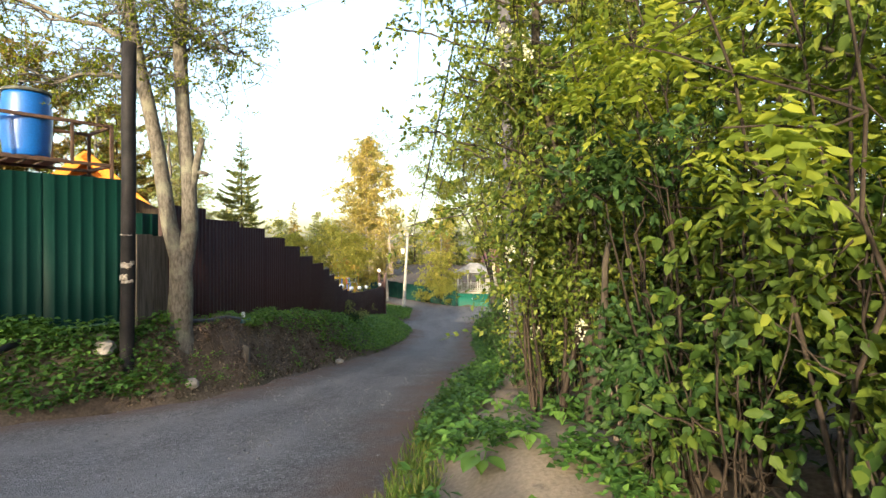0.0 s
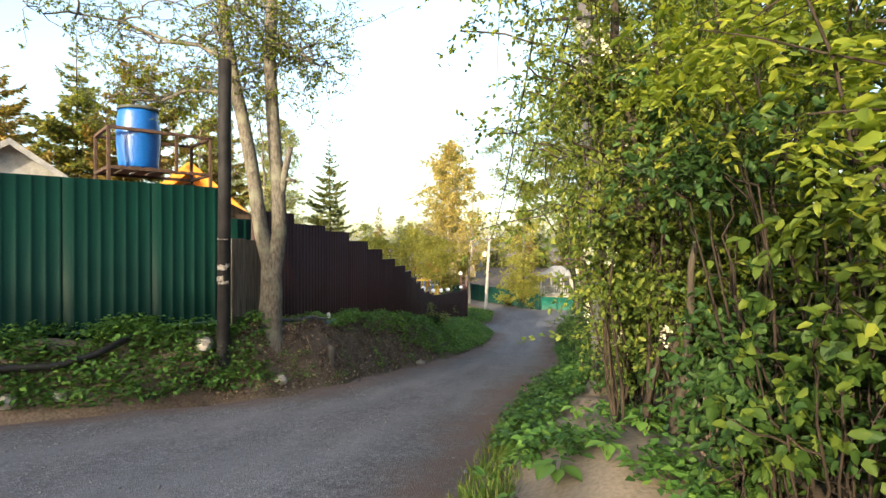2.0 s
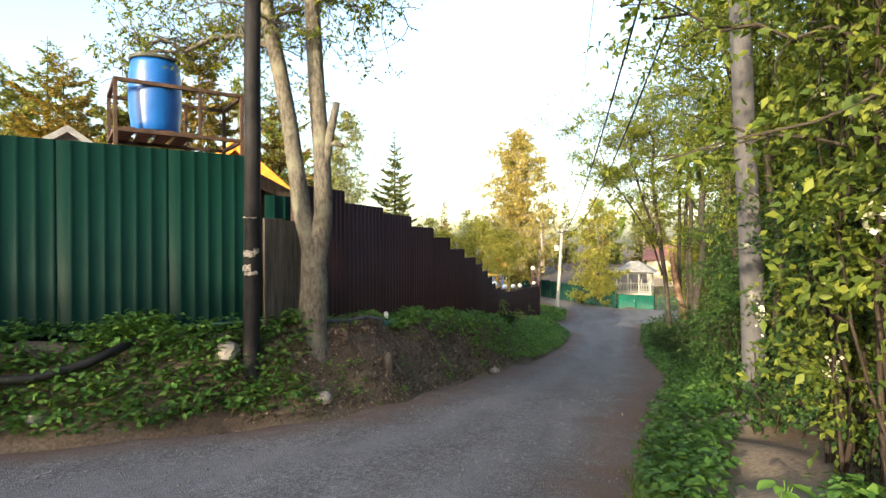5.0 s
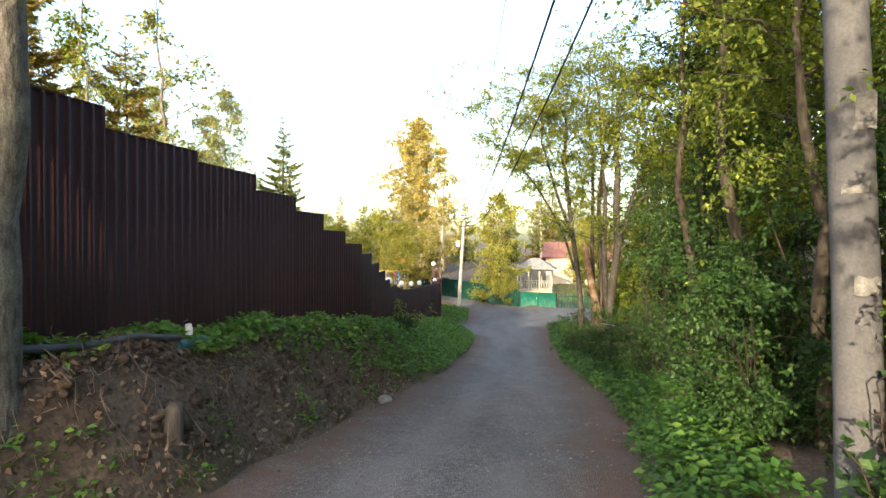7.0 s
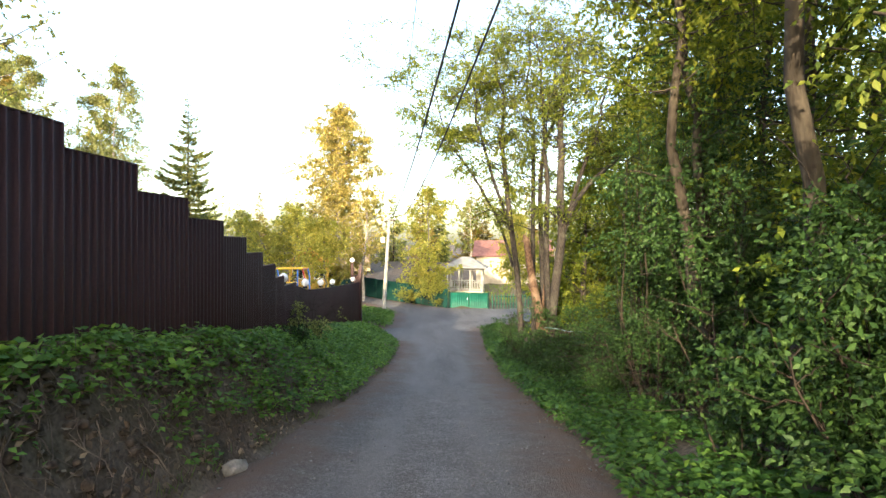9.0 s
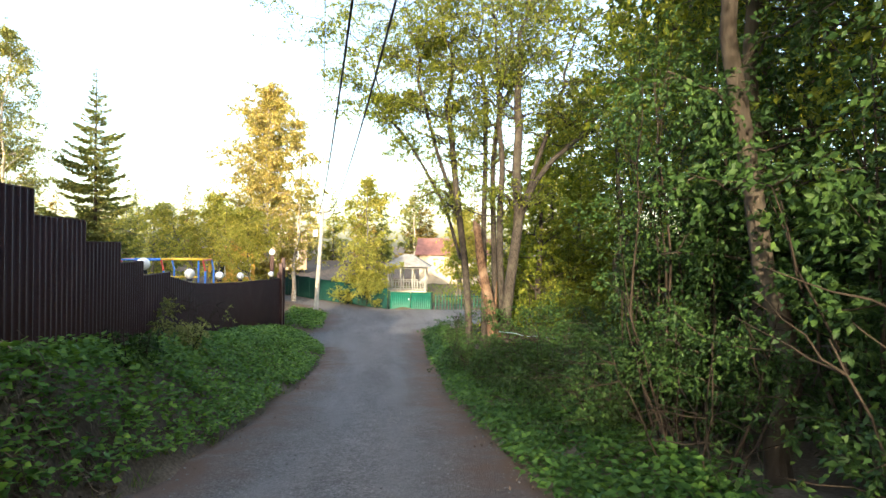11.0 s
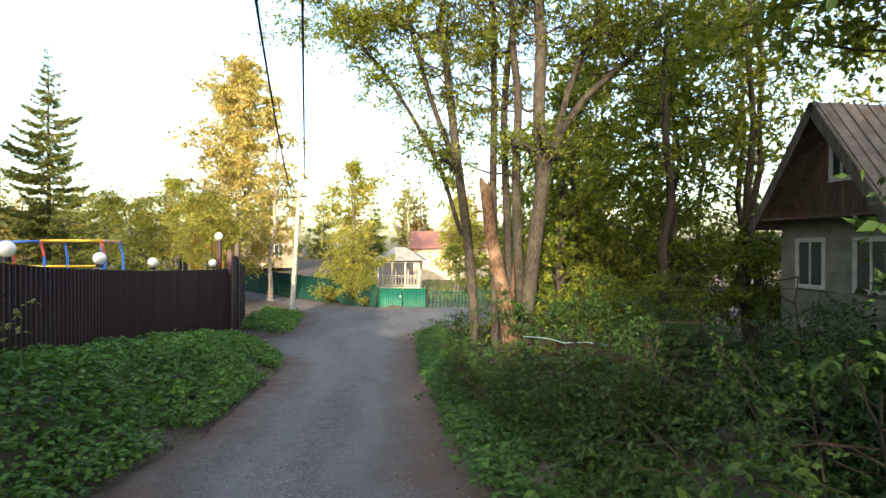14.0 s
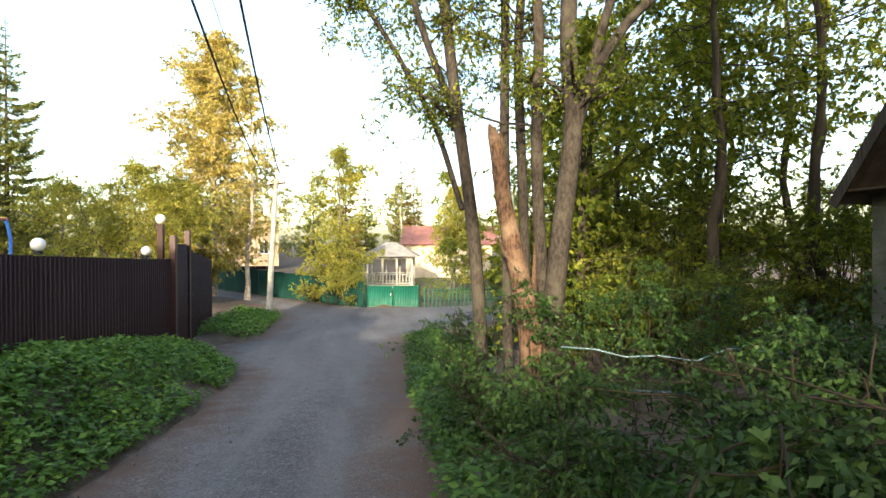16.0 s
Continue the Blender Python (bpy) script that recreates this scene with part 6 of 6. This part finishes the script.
tagged(finish("leaf_litter", arrays_mesh("leaf_litter", v, f), L_LITTER), "brown dead leaves on the eroded bank", "leaf litter", kind="stuff")
x, y = scatter(5000, -4.2, -2.2, 7.7, 10.5, lambda x, y: (x < np.interp(y, [7.7, 8.9, 9.1, 10.5], [-3.75, -3.4, -3.2, -3.1])) & (left_u(x, y) < 0.98) & (patchy(x, y, 1.4, 5) > -0.5))
cover("ground_elder", x, y, 5, 0.07, 0.17, L_NETTLE, "green ground elder behind the water pipe", 0.7)
x, y = scatter(2600, -3.9, -2.0, 6.3, 14, lambda x, y: (left_u(x, y) > 0.02) & (left_u(x, y) < 0.8) & (patchy(x, y, 2.6, 1) > 0.55))
cover("verge_herbs", x, y, 6, 0.06, 0.13, L_NETTLE, "small green tufts on the eroded bank", 0.6)
x, y = scatter(9000, -3, 2, 5, 30, lambda x, y: np.minimum(np.abs(x - left_edge(y)), np.abs(x - right_edge(y))) < np.abs(rng.normal(size=len(x))) * 0.22)
p = np.stack([x, y, road_z(y) + 0.02 + 0.5 * np.maximum(0, land(x, y) - road_z(y))], 1)
v, f = leaf_arrays(p, 0.035, 0.55, 0.0, 1.2)
tagged(finish("leaf_litter", arrays_mesh("leaf_litter", v, f), L_LITTER), "dry leaf crumbs along the road's edges", "leaf litter", kind="stuff")
x, y = scatter(6000, -3.9, -2.1, 6.8, 15, lambda x, y: (left_u(x, y) > 0.12) & (left_u(x, y) < 0.72))
paths = []
for px, py in zip(x[:750], y[:750]):
    pz = float(land(px, py))
    L = rng.uniform(0.08, 0.34)
    q = rng.uniform(0, 2 * np.pi)
    e = np.array([px + L * math.cos(q), py + L * math.sin(q), 0])
    e[2] = float(land(e[0], e[1])) + abs(rng.normal()) * 0.09
    q = wander((px, py, pz + 0.03 + abs(rng.normal()) * 0.06), e, 6, 0.035)
    paths.append((q, np.linspace(rng.uniform(0.002, 0.007), 0.0015, 6)))
v, f = tubes(paths, 4)
tagged(finish("dry_brush", arrays_mesh("dry_brush", v, f), M_BRUSH, None, "", True), "tangled dry stems and roots on the bank", "dry brush", kind="stuff")


def pebbles(name, x, y, z, lo, hi, material, label):
    """Small angular stones as one mesh."""
    bm = bmesh.new()
    bmesh.ops.create_icosphere(bm, subdivisions=1, radius=1.0)
    base = np.array([v.co[:] for v in bm.verts])
    tri = np.array([[v.index for v in fc.verts] for fc in bm.faces])
    bm.free()
    base = base[:, :] * np.array([1, 1, 0.6])
    n = len(x)
    r = lo + (hi - lo) * rng.uniform(0, 1, n) ** 3
    a = rng.uniform(0, 2 * np.pi, n)
    V = base[None] * (r[:, None, None] * rng.uniform(0.7, 1.3, (n, len(base), 1)))
    c, s = np.cos(a)[:, None], np.sin(a)[:, None]
    V = np.stack([V[..., 0] * c - V[..., 1] * s * 0.8 + x[:, None], V[..., 0] * s + V[..., 1] * c * 0.8 + y[:, None], V[..., 2] + z[:, None]], -1)
    F = (np.arange(n)[:, None, None] * len(base) + tri[None]).reshape(-1, 3)
    return tagged(finish(name, arrays_mesh(name, V.reshape(-1, 3), F), material), label, "gravel", kind="stuff")


x, y = scatter(24000, -7, 1.8, 0.8, 24, lambda x, y: (x > left_edge(y) + 0.1) & (x < right_edge(y) - 0.02) & (rng.uniform(0, 1, len(x)) < np.interp(y, [0, 12, 30], [1, 0.8, 0.3])))
pebbles("gravel", x, y, road_z(y) + 0.004, 0.004, 0.018, M_PEBBLE, "loose grey gravel on the lane")


def stone(at, r, label, sq=(1, 0.8, 0.65), mat=None):
    bm = bmesh.new()
    bmesh.ops.create_icosphere(bm, subdivisions=2, radius=r)
    for v in bm.verts:
        v.co *= 1 + 0.3 * noise.noise(v.co * (1.6 / r) + Vector(at))
        v.co = Vector((v.co.x * sq[0], v.co.y * sq[1], v.co.z * sq[2]))
    ob = part("stone", bm, mat or M_STONE)
    ob.matrix_basis = pose(*at, 0, 0, rng.uniform(0, 360))
    return tagged(ob, label, "stone", "stones by the lane")


for sx, sy, r, lab in ((-2.3, 12.5, 0.12, "grey stone at the foot of the bank"), (-4.2, 6.55, 0.17, "pale rough stone beside the black post"), (-5.45, 4.75, 0.13, "angular grey stone under the black hose"), (-5.1, 5.1, 0.1, "angular grey stone under the black hose"), (-5.65, 4.6, 0.1, "angular grey stone under the black hose"), (-3.35, 7.15, 0.12, "flat stone in the eroded bank")):
    stone((sx, sy, float(land(sx, sy)) + 0.03), r, lab)

M_CLOD = plain("root_clods", (0.05, 0.037, 0.028), (0.17, 0.125, 0.095), 14, 0.95, 0.1, 0, 0.8, 50)
x, y = scatter(2200, -3.9, -2.3, 6.6, 13.5, lambda x, y: (left_u(x, y) > 0.12) & (left_u(x, y) < 0.7) & (patchy(x, y, 2.0, 3) > -0.2))
tagged(pebbles("soil_clods", x, y, land(x, y) + 0.01, 0.02, 0.08, M_CLOD, "dark clods of soil and root on the eroded bank"), category="soil")

# old stump in the bank
st = thing("tree_stump", (-3.0, 8.27, float(land(-3.0, 8.27)) - 0.15), "pale rotten stump in the eroded bank", "stump")
tube_part("trunk", [(np.array([(0, 0, -0.1), (0.01, 0, 0.15), (0.02, 0.01, 0.3), (0.02, 0.02, 0.37)]), [0.1, 0.075, 0.07, 0.045])], M_OLDWOOD, st, sides=9)

# water pipe with its tap
wz = float(land(-3.3, 9.0)) + 0.07
wp = thing("water_pipe", (-3.3, 9.0, wz), "grey plastic water pipe with teal coupling and tap", "pipe")
wl = [(-3.7, 7.25), (-3.6, 7.6), (-3.48, 8.0), (-3.38, 8.45), (-3.3, 8.88)]
tube_part("pipe", [(np.array([(a_ + 3.3, b_ - 9.0, float(land(a_, b_)) + 0.09 - wz) for a_, b_ in wl]), 0.03)], M_HOSE, wp, sides=10)
tube_part("coupling", [(np.array([(0.0, -0.14, 0.02), (0.0, -0.05, 0.01), (0.005, 0.05, 0.0)]), [0.045, 0.048, 0.045])], M_TEAL, wp, sides=12)
tube_part("coupling", [(np.array([(0.005, 0.08, 0.0), (0.01, 0.16, 0.0), (0.02, 0.26, 0.0)]), [0.042, 0.046, 0.04])], M_TEAL, wp, sides=12)
tube_part("riser", [(np.array([(0.0, 0.03, 0), (0.0, 0.03, 0.05), (0.0, 0.03, 0.09)]), 0.02)], M_HOSE, wp, sides=8)
tube_part("tap", [(np.array([(0.0, 0.03, 0.08), (0.0, 0.03, 0.12), (0.0, 0.02, 0.17)]), [0.028, 0.033, 0.026])], M_WHITE, wp, "white plastic tap head", 10)

# black hose lying in the nettles with a blue end
hp = np.array([(-5.8, 4.62), (-5.5, 4.85), (-5.2, 5.15), (-4.98, 5.5), (-4.8, 5.9)])
hose = thing("garden_hose", (0, 0, 0), "thick black hose with a blue end on the bank", "hose")
tube_part("hose", [(np.array([(a_, b_, float(land(a_, b_)) + 0.23) for a_, b_ in hp]), 0.045)], M_CABLE, hose, sides=10)
tube_part("end_cap", [(np.array([(-6.0, 4.47, float(land(-6.0, 4.47)) + 0.24), (-5.9, 4.54, float(land(-5.9, 4.54)) + 0.24), (-5.78, 4.63, float(land(-5.78, 4.63)) + 0.23)]), 0.055)], M_BLUE, hose, "bright blue plastic end", 10)

# fallen blue hoses over the bushes near the house
for k, (yy, zz) in enumerate(((20.9, -1.3), (20.2, -1.48))):
    q = wander((2.6, yy + 1.2, zz), (7.2, yy - 0.6, zz + 0.05), 18, 0.05)
    v, f = tubes([(q, 0.008)], 6)
    tagged(finish("garden_hose", arrays_mesh("garden_hose", v, f), M_PALEBLUE, None, "", True), "pale blue hose strung over the bushes", "hose")

# shrub in front of the low fence
bush((-2.95, 18.9), (0.55, 0.6, 1.0), 3500, 0.05, L_PALE, "small grey-green shrub against the brown fence", stems=12)
bush((-2.75, 16.6), (0.4, 0.5, 0.5), 1800, 0.05, L_SHADED, "small shrub against the brown fence", stems=8)
